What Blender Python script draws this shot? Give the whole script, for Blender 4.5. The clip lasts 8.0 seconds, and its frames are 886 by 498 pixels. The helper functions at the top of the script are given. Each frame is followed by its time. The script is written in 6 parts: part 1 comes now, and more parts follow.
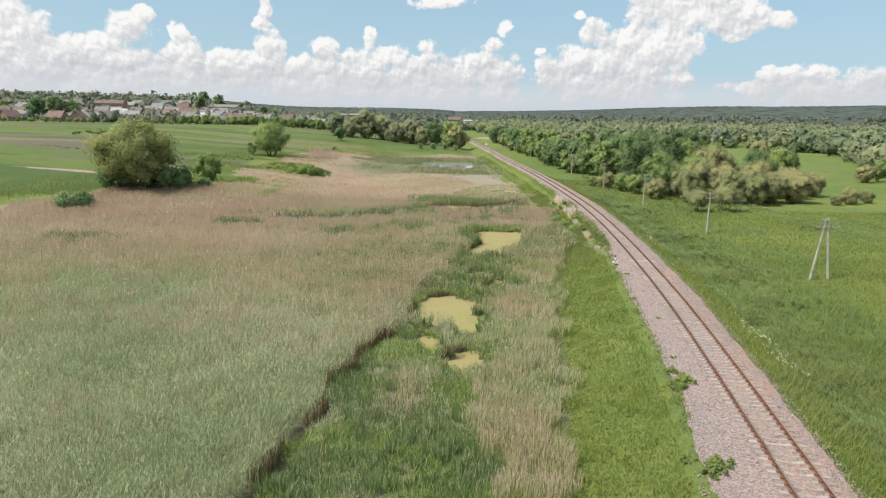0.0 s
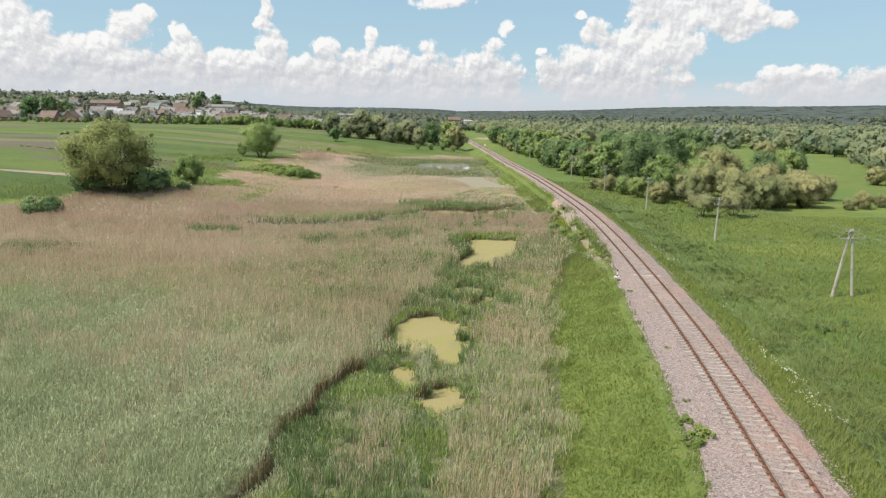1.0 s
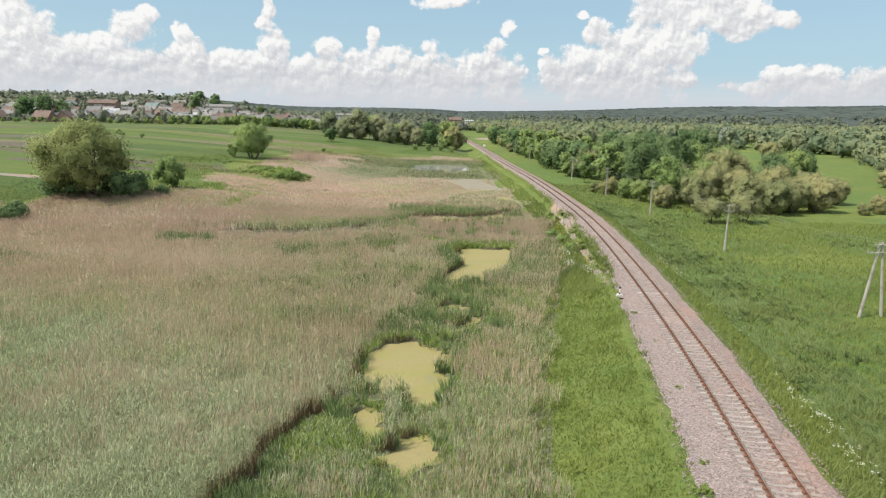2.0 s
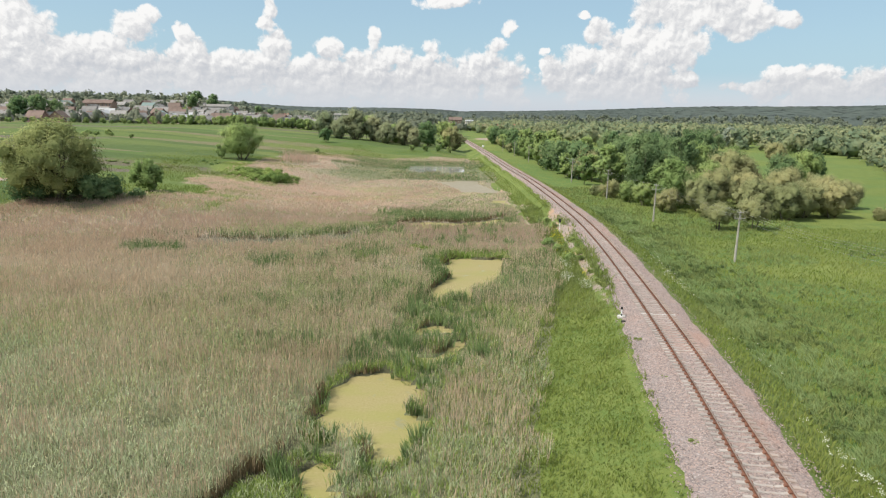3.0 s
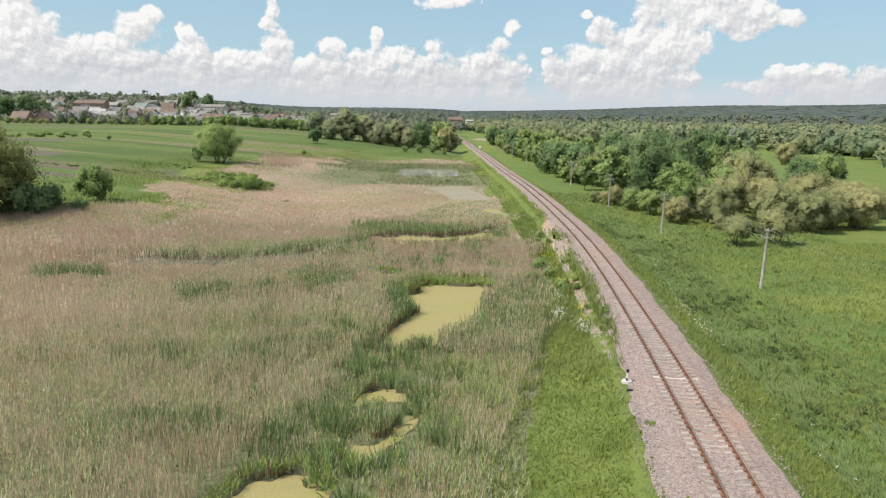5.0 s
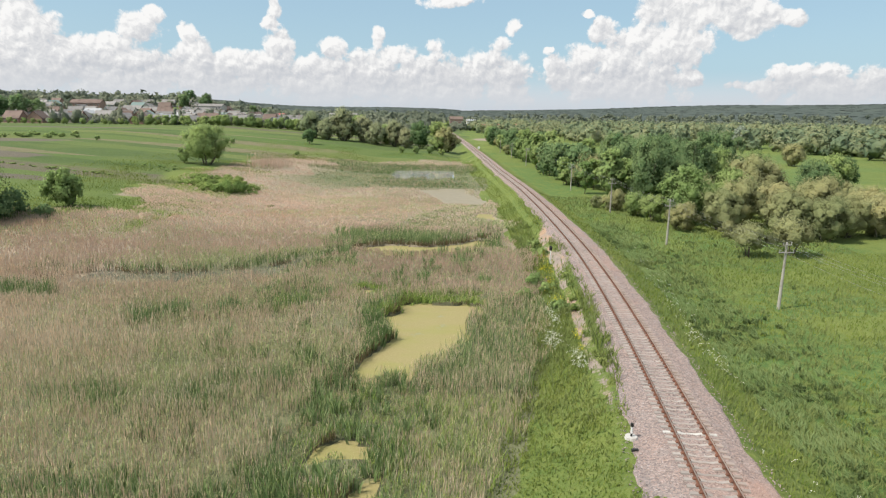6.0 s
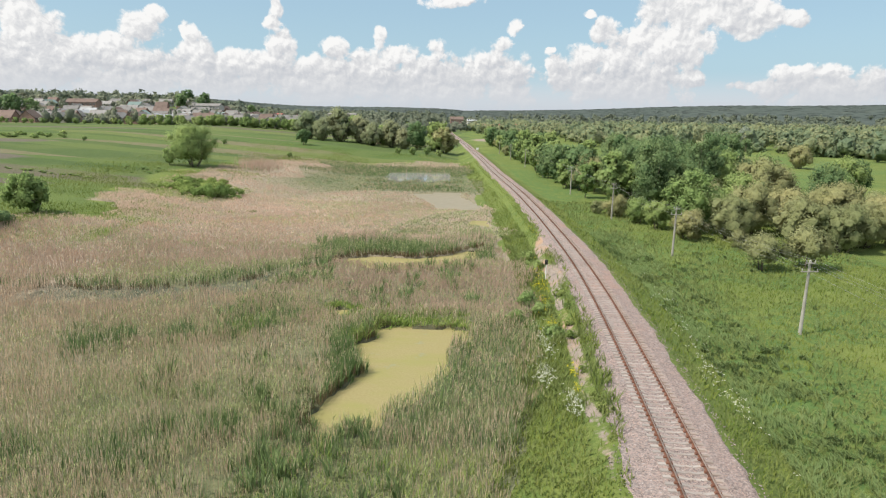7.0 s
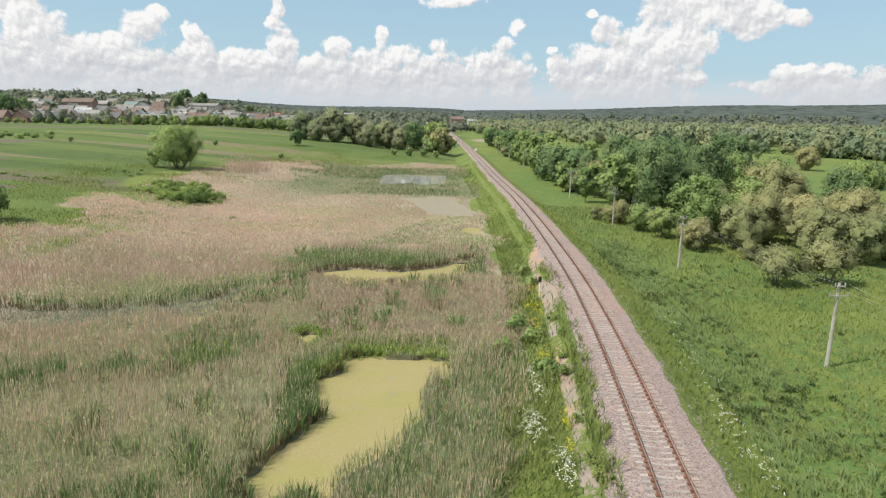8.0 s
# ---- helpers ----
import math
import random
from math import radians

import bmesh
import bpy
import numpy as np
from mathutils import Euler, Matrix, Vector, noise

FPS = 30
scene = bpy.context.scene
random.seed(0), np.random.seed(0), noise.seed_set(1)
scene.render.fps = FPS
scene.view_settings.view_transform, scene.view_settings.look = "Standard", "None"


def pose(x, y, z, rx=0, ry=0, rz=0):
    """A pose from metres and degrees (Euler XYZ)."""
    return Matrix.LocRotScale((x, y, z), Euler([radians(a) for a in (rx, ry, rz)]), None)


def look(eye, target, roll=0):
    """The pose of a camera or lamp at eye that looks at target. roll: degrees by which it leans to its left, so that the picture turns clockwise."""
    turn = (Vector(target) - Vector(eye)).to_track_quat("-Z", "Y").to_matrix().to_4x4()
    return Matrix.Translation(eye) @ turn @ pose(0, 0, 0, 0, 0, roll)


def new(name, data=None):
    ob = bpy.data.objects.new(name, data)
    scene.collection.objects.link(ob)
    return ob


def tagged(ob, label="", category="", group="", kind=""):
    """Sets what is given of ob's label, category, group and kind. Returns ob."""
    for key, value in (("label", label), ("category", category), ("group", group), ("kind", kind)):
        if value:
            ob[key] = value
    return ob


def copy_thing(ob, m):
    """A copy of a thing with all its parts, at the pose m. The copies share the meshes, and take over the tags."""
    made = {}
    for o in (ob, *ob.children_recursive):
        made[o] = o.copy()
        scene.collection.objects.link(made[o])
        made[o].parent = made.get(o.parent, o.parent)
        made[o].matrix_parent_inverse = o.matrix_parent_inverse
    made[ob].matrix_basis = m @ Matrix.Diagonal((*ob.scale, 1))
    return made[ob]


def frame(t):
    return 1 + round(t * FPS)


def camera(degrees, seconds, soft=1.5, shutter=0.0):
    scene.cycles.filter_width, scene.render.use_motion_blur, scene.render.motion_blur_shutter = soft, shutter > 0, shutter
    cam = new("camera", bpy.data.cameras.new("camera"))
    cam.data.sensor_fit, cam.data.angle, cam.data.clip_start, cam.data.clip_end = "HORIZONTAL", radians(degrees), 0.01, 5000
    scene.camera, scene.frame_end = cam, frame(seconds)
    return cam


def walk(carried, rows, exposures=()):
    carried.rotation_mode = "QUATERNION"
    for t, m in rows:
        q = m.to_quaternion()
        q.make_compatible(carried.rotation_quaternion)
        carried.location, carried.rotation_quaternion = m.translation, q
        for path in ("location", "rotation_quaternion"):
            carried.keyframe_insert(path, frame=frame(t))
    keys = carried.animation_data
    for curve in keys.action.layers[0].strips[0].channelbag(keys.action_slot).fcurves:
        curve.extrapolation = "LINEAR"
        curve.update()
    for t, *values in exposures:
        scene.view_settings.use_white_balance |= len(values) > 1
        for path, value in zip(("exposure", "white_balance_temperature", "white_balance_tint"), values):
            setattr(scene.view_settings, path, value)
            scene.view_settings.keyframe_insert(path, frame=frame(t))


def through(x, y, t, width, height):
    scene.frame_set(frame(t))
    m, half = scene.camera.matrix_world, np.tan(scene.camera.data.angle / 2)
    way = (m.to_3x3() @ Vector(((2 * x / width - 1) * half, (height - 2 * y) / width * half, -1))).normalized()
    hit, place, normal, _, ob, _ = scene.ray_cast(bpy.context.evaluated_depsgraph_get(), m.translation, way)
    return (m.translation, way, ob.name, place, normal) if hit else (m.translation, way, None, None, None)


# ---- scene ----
cam = camera(71.5, 8.0, 1.2)

PATH = [
    (0, (-5.679, -4.353, 17.939), (-5.729, -2.398, 17.519), 0.9),
    (0.5, (-4.916, -1.04, 17.956), (-4.969, 0.914, 17.536), 0.9),
    (1, (-4.18, 2.243, 17.974), (-4.233, 4.198, 17.554), 0.9),
    (1.5, (-3.397, 5.533, 18.001), (-3.453, 7.488, 17.581), 0.9),
    (3, (-1.05, 15.342, 17.952), (-1.113, 17.297, 17.532), 0.9),
    (3.5, (-0.253, 18.643, 17.992), (-0.318, 20.597, 17.571), 0.8),
    (4, (0.482, 21.826, 18.024), (0.415, 23.78, 17.604), 0.8),
    (4.5, (1.195, 24.969, 18.006), (1.126, 26.923, 17.586), 0.8),
    (6, (3.43, 34.819, 18.231), (3.354, 36.772, 17.809), 0.8),
    (6.5, (4.132, 38.118, 18.316), (4.054, 40.071, 17.894), 0.9),
    (7, (4.887, 41.434, 18.374), (4.807, 43.387, 17.952), 0.9),
    (7.5, (5.667, 44.788, 18.453), (5.585, 46.741, 18.031), 0.9),
    (8, (6.448, 48.132, 18.567), (6.363, 50.085, 18.144), 0.9),
]
walk(cam, [(t, look(eye, target, roll)) for t, eye, target, roll in PATH])

# ---- sky, sun, exposure ----
SUN_FROM = Vector((-0.62, -0.28, 0.95)).normalized()   # towards the sun
SUN_ELEV = math.asin(SUN_FROM.z)
SUN_AZ = math.atan2(SUN_FROM.x, SUN_FROM.y)

sun = new("sun", bpy.data.lights.new("sun", "SUN"))
sun.data.energy, sun.data.angle, sun.data.color = 4.8, radians(0.6), (1.0, 0.93, 0.82)
sun.matrix_world = look(SUN_FROM * 300, (0, 0, 0))
scene.view_settings.exposure = 0.0

# cumulus heaps: azimuth, elevation and their half sizes, in degrees
CLOUDS_WEST = [(-35.5, 5.5, 2.1, 2.3), (-33.7, 6.2, 1.5, 1.2), (-34.2, 4.6, 2.2, 1.4), (-36.1, 7.0, 1.0, 1.0), (-27.8, 6.7, 2.3, 1.5), (-29.7, 5.3, 2.4, 1.5), (-26.5, 7.6, 1.2, 0.8), (-32.1, 3.9, 3.1, 1.7), (-28.6, 4.1, 3.7, 1.3), (-24.1, 6.5, 0.9, 1.0), (-23.6, 4.8, 2.0, 1.7), (-25.8, 3.6, 2.6, 1.1), (-20.7, 4.3, 2.8, 1.3), (-17.1, 8.9, 0.8, 1.3), (-17.4, 7.4, 0.8, 0.9), (-17.0, 5.8, 1.6, 1.5), (-17.8, 4.4, 3.3, 1.4), (-32, 4.3, 7.0, 1.9), (-22, 3.6, 8.0, 1.5), (-36, 7.5, 2.0, 2.0)]
CLOUDS_MID = [(-12.2, 5.7, 1.5, 1.2), (-13.0, 4.1, 3.4, 1.3), (-8.3, 6.6, 0.7, 1.3), (-8.5, 4.7, 3.0, 1.7), (-6.0, 5.2, 2.0, 1.2), (-3.0, 5.7, 1.3, 1.4), (-4.0, 4.3, 3.5, 1.4), (0.8, 4.3, 2.3, 1.7), (3.0, 6.3, 0.9, 1.2), (3.7, 7.7, 0.8, 0.9), (2.5, 4.9, 1.8, 1.9), (-2.1, 9.7, 3.2, 0.6), (-10, 3.5, 7.0, 1.5), (-1, 3.4, 6.5, 1.4)]
# broad veils of cloud behind the heaps, down to the haze
CLOUD_BANKS = [(-34, 3.2, 9.0, 2.9), (-24, 2.9, 9.0, 2.4), (-13, 2.8, 9.0, 2.5), (-3, 2.8, 8.0, 2.6), (3, 3.2, 3.2, 3.0), (13, 3.2, 7.5, 2.6), (17, 6.0, 3.6, 3.0), (30, 2.2, 8.5, 1.6), (21, 8.2, 5.0, 1.2)]
CLOUDS_EAST = [(7.6, 4.2, 1.7, 1.3), (6.7, 5.6, 0.7, 0.5), (11.3, 7.2, 1.4, 1.4), (9.9, 5.3, 1.9, 1.4), (12.8, 4.9, 3.3, 2.1), (14.1, 6.5, 2.3, 1.4), (15.8, 8.4, 2.7, 1.7), (19.3, 8.3, 3.8, 1.5), (23.2, 7.5, 2.8, 1.3), (25.6, 7.8, 1.6, 0.7), (16.9, 6.0, 4.0, 2.2), (16.2, 3.7, 3.6, 1.6), (18.9, 3.4, 1.3, 0.9), (9.6, 3.4, 4.3, 1.0), (23.7, 2.7, 2.8, 0.6), (26.5, 3.6, 2.3, 0.9), (29.1, 3.7, 1.8, 1.0), (32.1, 3.3, 2.1, 1.1), (10.0, 8.7, 0.7, 0.4), (14, 3.0, 6.0, 1.3), (28, 2.9, 6.0, 0.8), (17.0, 9.7, 3.4, 1.5), (21.5, 9.2, 3.6, 1.2)]


class Nodes:
    """Short-hand to wire a node tree."""

    def __init__(self, tree):
        self.tree = tree
        tree.nodes.clear()

    def add(self, kind, *links, **settings):
        n = self.tree.nodes.new("ShaderNode" + kind)
        if "operation" in settings:
            n.operation = settings["operation"]
        if "use_clamp" in settings:
            n.use_clamp = settings["use_clamp"]
        if "interpolation_type" in settings:
            n.interpolation_type = settings["interpolation_type"]
        if "attribute_name" in settings:
            n.attribute_name = settings["attribute_name"]
        for i, v in enumerate(links):
            self.put(n.inputs[i], v)
        return n

    def put(self, socket, v):
        if v is None:
            return
        if hasattr(v, "outputs"):
            v = v.outputs[0]
        if hasattr(v, "is_output"):
            self.tree.links.new(v, socket)
        else:
            socket.default_value = v

    def math(self, op, a, b=None, c=None, clamp=False):
        n = self.add("Math", a, b, c, operation=op, use_clamp=clamp)
        return n.outputs[0]

    def mix(self, f, a, b, blend="MIX"):
        n = self.tree.nodes.new("ShaderNodeMix")
        n.data_type, n.blend_type = "RGBA", blend
        self.put(n.inputs[0], f), self.put(n.inputs[6], rgb(a)), self.put(n.inputs[7], rgb(b))
        return n.outputs[2]

    def ramp(self, f, stops):
        n = self.add("ValToRGB", f)
        e = n.color_ramp.elements
        while len(e) < len(stops):
            e.new(0.5)
        for el, (p, c) in zip(e, stops):
            el.position, el.color = p, rgb(c)
        return n.outputs[0]

    def smooth(self, v, lo, hi, a=0.0, b=1.0):
        n = self.add("MapRange", v, lo, hi, a, b, interpolation_type="SMOOTHSTEP")
        return n.outputs[0]

    def noise(self, vec, scale, detail=4.0, rough=0.55, out=0):
        n = self.tree.nodes.new("ShaderNodeTexNoise")
        self.put(n.inputs["Vector"], vec)
        n.inputs["Scale"].default_value, n.inputs["Detail"].default_value, n.inputs["Roughness"].default_value = scale, detail, rough
        return n.outputs[out]


def rgb(c):
    if isinstance(c, (int, float)):
        return (c, c, c, 1)
    if isinstance(c, tuple) and len(c) == 3:
        return (*c, 1)
    return c


world = bpy.data.worlds.new("sky")
scene.world = world
world.use_nodes = True
k = Nodes(world.node_tree)
way = k.add("TexCoord").outputs["Generated"]
xyz = k.add("SeparateXYZ", way)
az = k.math("DEGREES", k.math("ARCTAN2", xyz.outputs[0], xyz.outputs[1]))
el = k.math("DEGREES", k.math("ARCSINE", xyz.outputs[2]))
flat = k.add("CombineXYZ", az, el, 0.0).outputs[0]
# two scales of billows bend the outlines of the heaps
warp = k.noise(flat, 0.42, 5.0, 0.52, 1)
warp = k.add("VectorMath", warp, (0.5, 0.5, 0.5), operation="SUBTRACT").outputs[0]
warp = k.add("VectorMath", warp, (1.7, 1.3, 0.0), operation="MULTIPLY").outputs[0]
bent = k.add("SeparateXYZ", k.add("VectorMath", flat, warp, operation="ADD").outputs[0])


def heaps(u, v):
    """How deep inside the heaps a direction lies: 1 in the middle, 0 at their rim."""
    near = None
    for a0, e0, ra, re in CLOUDS_WEST + CLOUDS_MID + CLOUDS_EAST + CLOUD_BANKS:
        da = k.math("MULTIPLY_ADD", u, 1 / ra, -a0 / ra)
        de = k.math("MULTIPLY_ADD", v, 1 / re, -e0 / re)
        r = k.math("MULTIPLY_ADD", da, da, k.math("MULTIPLY", de, de))
        near = r if near is None else k.math("SMOOTH_MIN", near, r, 0.35)
    return k.math("SUBTRACT", 1.0, near)


body = heaps(bent.outputs[0], bent.outputs[1])
sunward = heaps(k.math("ADD", bent.outputs[0], -0.35), k.math("ADD", bent.outputs[1], 0.65))


def billow(vec):
    v = k.tree.nodes.new("ShaderNodeTexVoronoi")
    v.feature, v.distance = "SMOOTH_F1", "EUCLIDEAN"
    k.put(v.inputs["Vector"], vec)
    v.inputs["Scale"].default_value, v.inputs["Detail"].default_value = 0.62, 4.0
    v.inputs["Roughness"].default_value, v.inputs["Smoothness"].default_value = 0.6, 0.5
    return v.outputs["Distance"]


wob = k.noise(flat, 1.2, 3.0, 0.5, 1)
wob = k.add("VectorMath", wob, (0.5, 0.5, 0.5), operation="SUBTRACT").outputs[0]
wob = k.add("VectorMath", flat, k.add("VectorMath", wob, (0.7, 0.7, 0.0), operation="MULTIPLY").outputs[0], operation="ADD").outputs[0]
b1 = billow(wob)
b2 = billow(k.add("VectorMath", wob, (-0.22, 0.3, 0.0), operation="ADD").outputs[0])
lump = k.math("SUBTRACT", 0.45, b1)
dens = k.math("MULTIPLY_ADD", lump, 0.9, body)
cover = k.smooth(dens, -0.50, -0.02)
# the rest of the dome: scattered cumulus of the same kind
dome = k.smooth(k.noise(way, 3.2, 7.0, 0.6), 0.44, 0.60)
aside = k.math("MAXIMUM", k.smooth(k.math("ABSOLUTE", az), 40, 52), k.smooth(el, 12, 20))
cover = k.math("MAXIMUM", cover, k.math("MULTIPLY", dome, aside))
relief = k.math("SUBTRACT", b2, b1)
lit = k.math("MULTIPLY_ADD", relief, 0.8, 0.56)
form = k.math("MULTIPLY", k.math("SUBTRACT", body, sunward), 0.34)
form = k.math("MINIMUM", k.math("MAXIMUM", form, -0.38), 0.34)
lit = k.math("ADD", k.math("ADD", lit, form), k.smooth(el, 2.0, 6.0, -0.22, 0.14))
lit = k.math("ADD", lit, k.math("MULTIPLY_ADD", k.noise(flat, 0.35, 3.0), 0.7, -0.35), clamp=True)
cloud = k.ramp(lit, [(0.0, (0.53, 0.56, 0.61)), (0.35, (0.64, 0.655, 0.685)), (0.65, (0.765, 0.77, 0.78)), (0.95, (0.95, 0.945, 0.935))])
sky = k.add("TexSky")
sky.sky_type, sky.sun_disc, sky.sun_elevation, sky.sun_rotation = "NISHITA", False, SUN_ELEV, SUN_AZ
sky.altitude, sky.air_density, sky.dust_density, sky.ozone_density = 120, 1.0, 1.2, 1.0
blue = k.mix(1.0, sky, (0.118, 0.132, 0.132), "MULTIPLY")
veil = k.smooth(el, -1.0, 9.0, 0.95, 0.58)
blue = k.mix(veil, blue, (0.45, 0.635, 0.76))
low = k.smooth(el, 0.7, 4.2, 0.92, 0.0)
mist = k.mix(k.smooth(el, 0.0, 3.0), (0.60, 0.645, 0.70), (0.72, 0.735, 0.76))
full = k.mix(low, k.mix(cover, blue, cloud), mist)
full = k.mix(k.smooth(el, -3.0, -0.5), (0.12, 0.15, 0.08), full)
k.add("OutputWorld", k.add("Background", full, 1.0))

# ---- materials ----


def material(name, rough=0.9):
    m = bpy.data.materials.new(name)
    m.use_nodes = True
    k = Nodes(m.node_tree)
    bsdf = k.add("BsdfPrincipled")
    bsdf.inputs["Roughness"].default_value = rough
    bsdf.inputs["Specular IOR Level"].default_value = 0.25
    k.add("OutputMaterial", bsdf)
    return m, k, bsdf


def bump(k, bsdf, height, strength=0.5, distance=0.05):
    n = k.add("Bump")
    n.inputs["Strength"].default_value, n.inputs["Distance"].default_value = strength, distance
    k.put(n.inputs["Height"], height)
    k.put(bsdf.inputs["Normal"], n)


def place(k):
    return k.add("NewGeometry").outputs["Position"]


def two_scale(name, a, b, c, fine, coarse, rough=0.9, relief=0.4, metal=0.0):
    """A surface that wanders between a and b in grain and towards c in broad stains."""
    m, k, bsdf = material(name, rough)
    p = k.add("TexCoord").outputs["Object"]
    g = k.noise(p, fine, 5.0, 0.6)
    s = k.smooth(k.noise(p, coarse, 3.0), 0.45, 0.7)
    tint = k.add("ObjectInfo").outputs["Random"]
    col = k.mix(s, k.mix(g, a, b), c)
    col = k.mix(1.0, col, k.ramp(tint, [(0, 0.82), (1, 1.12)]), "MULTIPLY")
    k.put(bsdf.inputs["Base Color"], col)
    bsdf.inputs["Metallic"].default_value = metal
    bump(k, bsdf, g, relief, 0.03)
    return m


def leafy(name, colours, through=0.35, patch=0.05, vary=0.5, soft=0.0, crown=0.0):
    """Leaves and blades: diffuse with some light let through; each one differs, and whole patches do."""
    m = bpy.data.materials.new(name)
    m.use_nodes = True
    k = Nodes(m.node_tree)
    geo = k.add("NewGeometry")
    isle = geo.outputs["Random Per Island"]
    broad = k.smooth(k.noise(geo.outputs["Position"], patch, 4.0), 0.3, 0.7)
    f = k.math("ADD", k.math("MULTIPLY", isle, vary), k.math("MULTIPLY", broad, 1 - vary))
    col = k.ramp(f, [(i / (len(colours) - 1), c) for i, c in enumerate(colours)])
    tint = k.add("ObjectInfo").outputs["Random"]
    col = k.mix(1.0, col, k.ramp(tint, [(0, (0.80, 0.86, 0.80)), (1, (1.18, 1.10, 1.05))]), "MULTIPLY")
    d = k.add("BsdfDiffuse", col)
    if soft:
        # curled blades turn part of their face to the sky
        curl = k.add("VectorMath", geo.outputs["Normal"], (1 - soft, 1 - soft, 1 - soft), operation="MULTIPLY")
        curl = k.add("VectorMath", curl, (0.0, 0.0, soft), operation="ADD")
        k.put(d.inputs["Normal"], k.add("VectorMath", curl, operation="NORMALIZE"))
    if crown:
        # leaves lie along the rounded outside of their bough
        turn = k.add("VectorTransform", k.add("Attribute", attribute_name="bough").outputs["Vector"])
        turn.vector_type, turn.convert_from, turn.convert_to = "NORMAL", "OBJECT", "WORLD"
        out = k.add("VectorMath", turn, (crown, crown, crown), operation="MULTIPLY")
        own = k.add("VectorMath", geo.outputs["Normal"], (1 - crown, 1 - crown, 1 - crown), operation="MULTIPLY")
        out = k.add("VectorMath", k.add("VectorMath", out, own, operation="ADD"), (0.0, 0.0, 0.12), operation="ADD")
        k.put(d.inputs["Normal"], k.add("VectorMath", out, operation="NORMALIZE"))
    t = k.add("BsdfTranslucent", col)
    k.add("OutputMaterial", k.add("MixShader", through, d, t))
    return m


GREEN_REED = leafy("green_reed", [(0.268, 0.366, 0.206), (0.365, 0.462, 0.268), (0.467, 0.546, 0.349), (0.593, 0.642, 0.462)], 0.4, 0.06, 0.55, soft=0.82)
DRY_REED = leafy("dry_reed", [(0.548, 0.411, 0.285), (0.757, 0.584, 0.432), (0.889, 0.71, 0.549), (0.93, 0.845, 0.685)], 0.4, 0.08, 0.65, soft=0.88)
OLIVE_REED = leafy("olive_reed", [(0.31, 0.364, 0.172), (0.41, 0.465, 0.228), (0.53, 0.561, 0.297), (0.657, 0.651, 0.4)], 0.4, 0.06, 0.55, soft=0.86)
PINK_REED = leafy("dry_panicle", [(0.595, 0.441, 0.356), (0.7, 0.526, 0.432), (0.814, 0.63, 0.529)], 0.4, 0.05, 0.28, soft=0.88)
CATTAIL = leafy("cattail", [(0.112, 0.185, 0.069), (0.168, 0.252, 0.0978), (0.241, 0.325, 0.144), (0.358, 0.426, 0.23)], 0.4, 0.1, 0.75, soft=0.65)
SEDGE = leafy("sedge", [(0.149, 0.239, 0.059), (0.238, 0.338, 0.0885), (0.356, 0.443, 0.141)], 0.35, 0.15, 0.75, soft=0.6)
STALK = leafy("old_reed_stalk", [(0.115, 0.0868, 0.0504), (0.176, 0.137, 0.0812), (0.257, 0.21, 0.133)], 0.1, 0.3, 0.7, soft=0.2)
RUSTY_REED = leafy("rusty_panicle", [(0.586, 0.398, 0.293), (0.703, 0.488, 0.367), (0.82, 0.593, 0.458)], 0.3, 0.05, 0.5, soft=0.88)
GREY_SEDGE = leafy("grey_sedge", [(0.20, 0.24, 0.17), (0.33, 0.34, 0.27), (0.47, 0.45, 0.39)], 0.3, 0.2, soft=0.6)
GRASS = leafy("grass_blade", [(0.129, 0.197, 0.0418), (0.197, 0.26, 0.0656), (0.254, 0.302, 0.0835), (0.308, 0.328, 0.112)], 0.4, 0.08, 0.6, soft=0.6)
DEEP_GRASS = leafy("tall_grass_blade", [(0.153, 0.209, 0.0785), (0.202, 0.255, 0.095), (0.256, 0.297, 0.117)], 0.4, 0.08, soft=0.65)
TUFT_GRASS = leafy("rank_grass_blade", [(0.176, 0.255, 0.104), (0.232, 0.307, 0.129), (0.307, 0.365, 0.169)], 0.4, 0.08, soft=0.55)
WEED = leafy("weed_leaf", [(0.163, 0.24, 0.075), (0.237, 0.312, 0.1), (0.312, 0.36, 0.138)], 0.35, 0.3, soft=0.5)
YELLOW_FLOWER = leafy("yellow_flower", [(0.55, 0.48, 0.03), (0.68, 0.58, 0.05)], 0.2, 0.5)
WHITE_FLOWER = leafy("white_flower", [(0.62, 0.66, 0.55), (0.78, 0.78, 0.72)], 0.2, 0.5)
LEAF_DARK = leafy("dark_leaf", [(0.147, 0.241, 0.12), (0.202, 0.297, 0.145), (0.266, 0.356, 0.175)], 0.45, 0.2, 0.6, crown=0.78)
LEAF_MID = leafy("green_leaf", [(0.253, 0.355, 0.139), (0.325, 0.43, 0.177), (0.408, 0.504, 0.215)], 0.45, 0.2, 0.6, crown=0.86)
LEAF_OLIVE = leafy("olive_leaf", [(0.335, 0.358, 0.186), (0.402, 0.414, 0.221), (0.47, 0.469, 0.26)], 0.45, 0.2, 0.35, crown=0.9)
LEAF_WILLOW = leafy("willow_leaf", [(0.227, 0.276, 0.12), (0.288, 0.334, 0.146), (0.35, 0.396, 0.187)], 0.45, 0.25, 0.6, crown=0.82)
LEAF_GREY = leafy("grey_willow_leaf", [(0.274, 0.315, 0.188), (0.342, 0.376, 0.233), (0.41, 0.44, 0.284)], 0.45, 0.1, 0.6, crown=0.82)
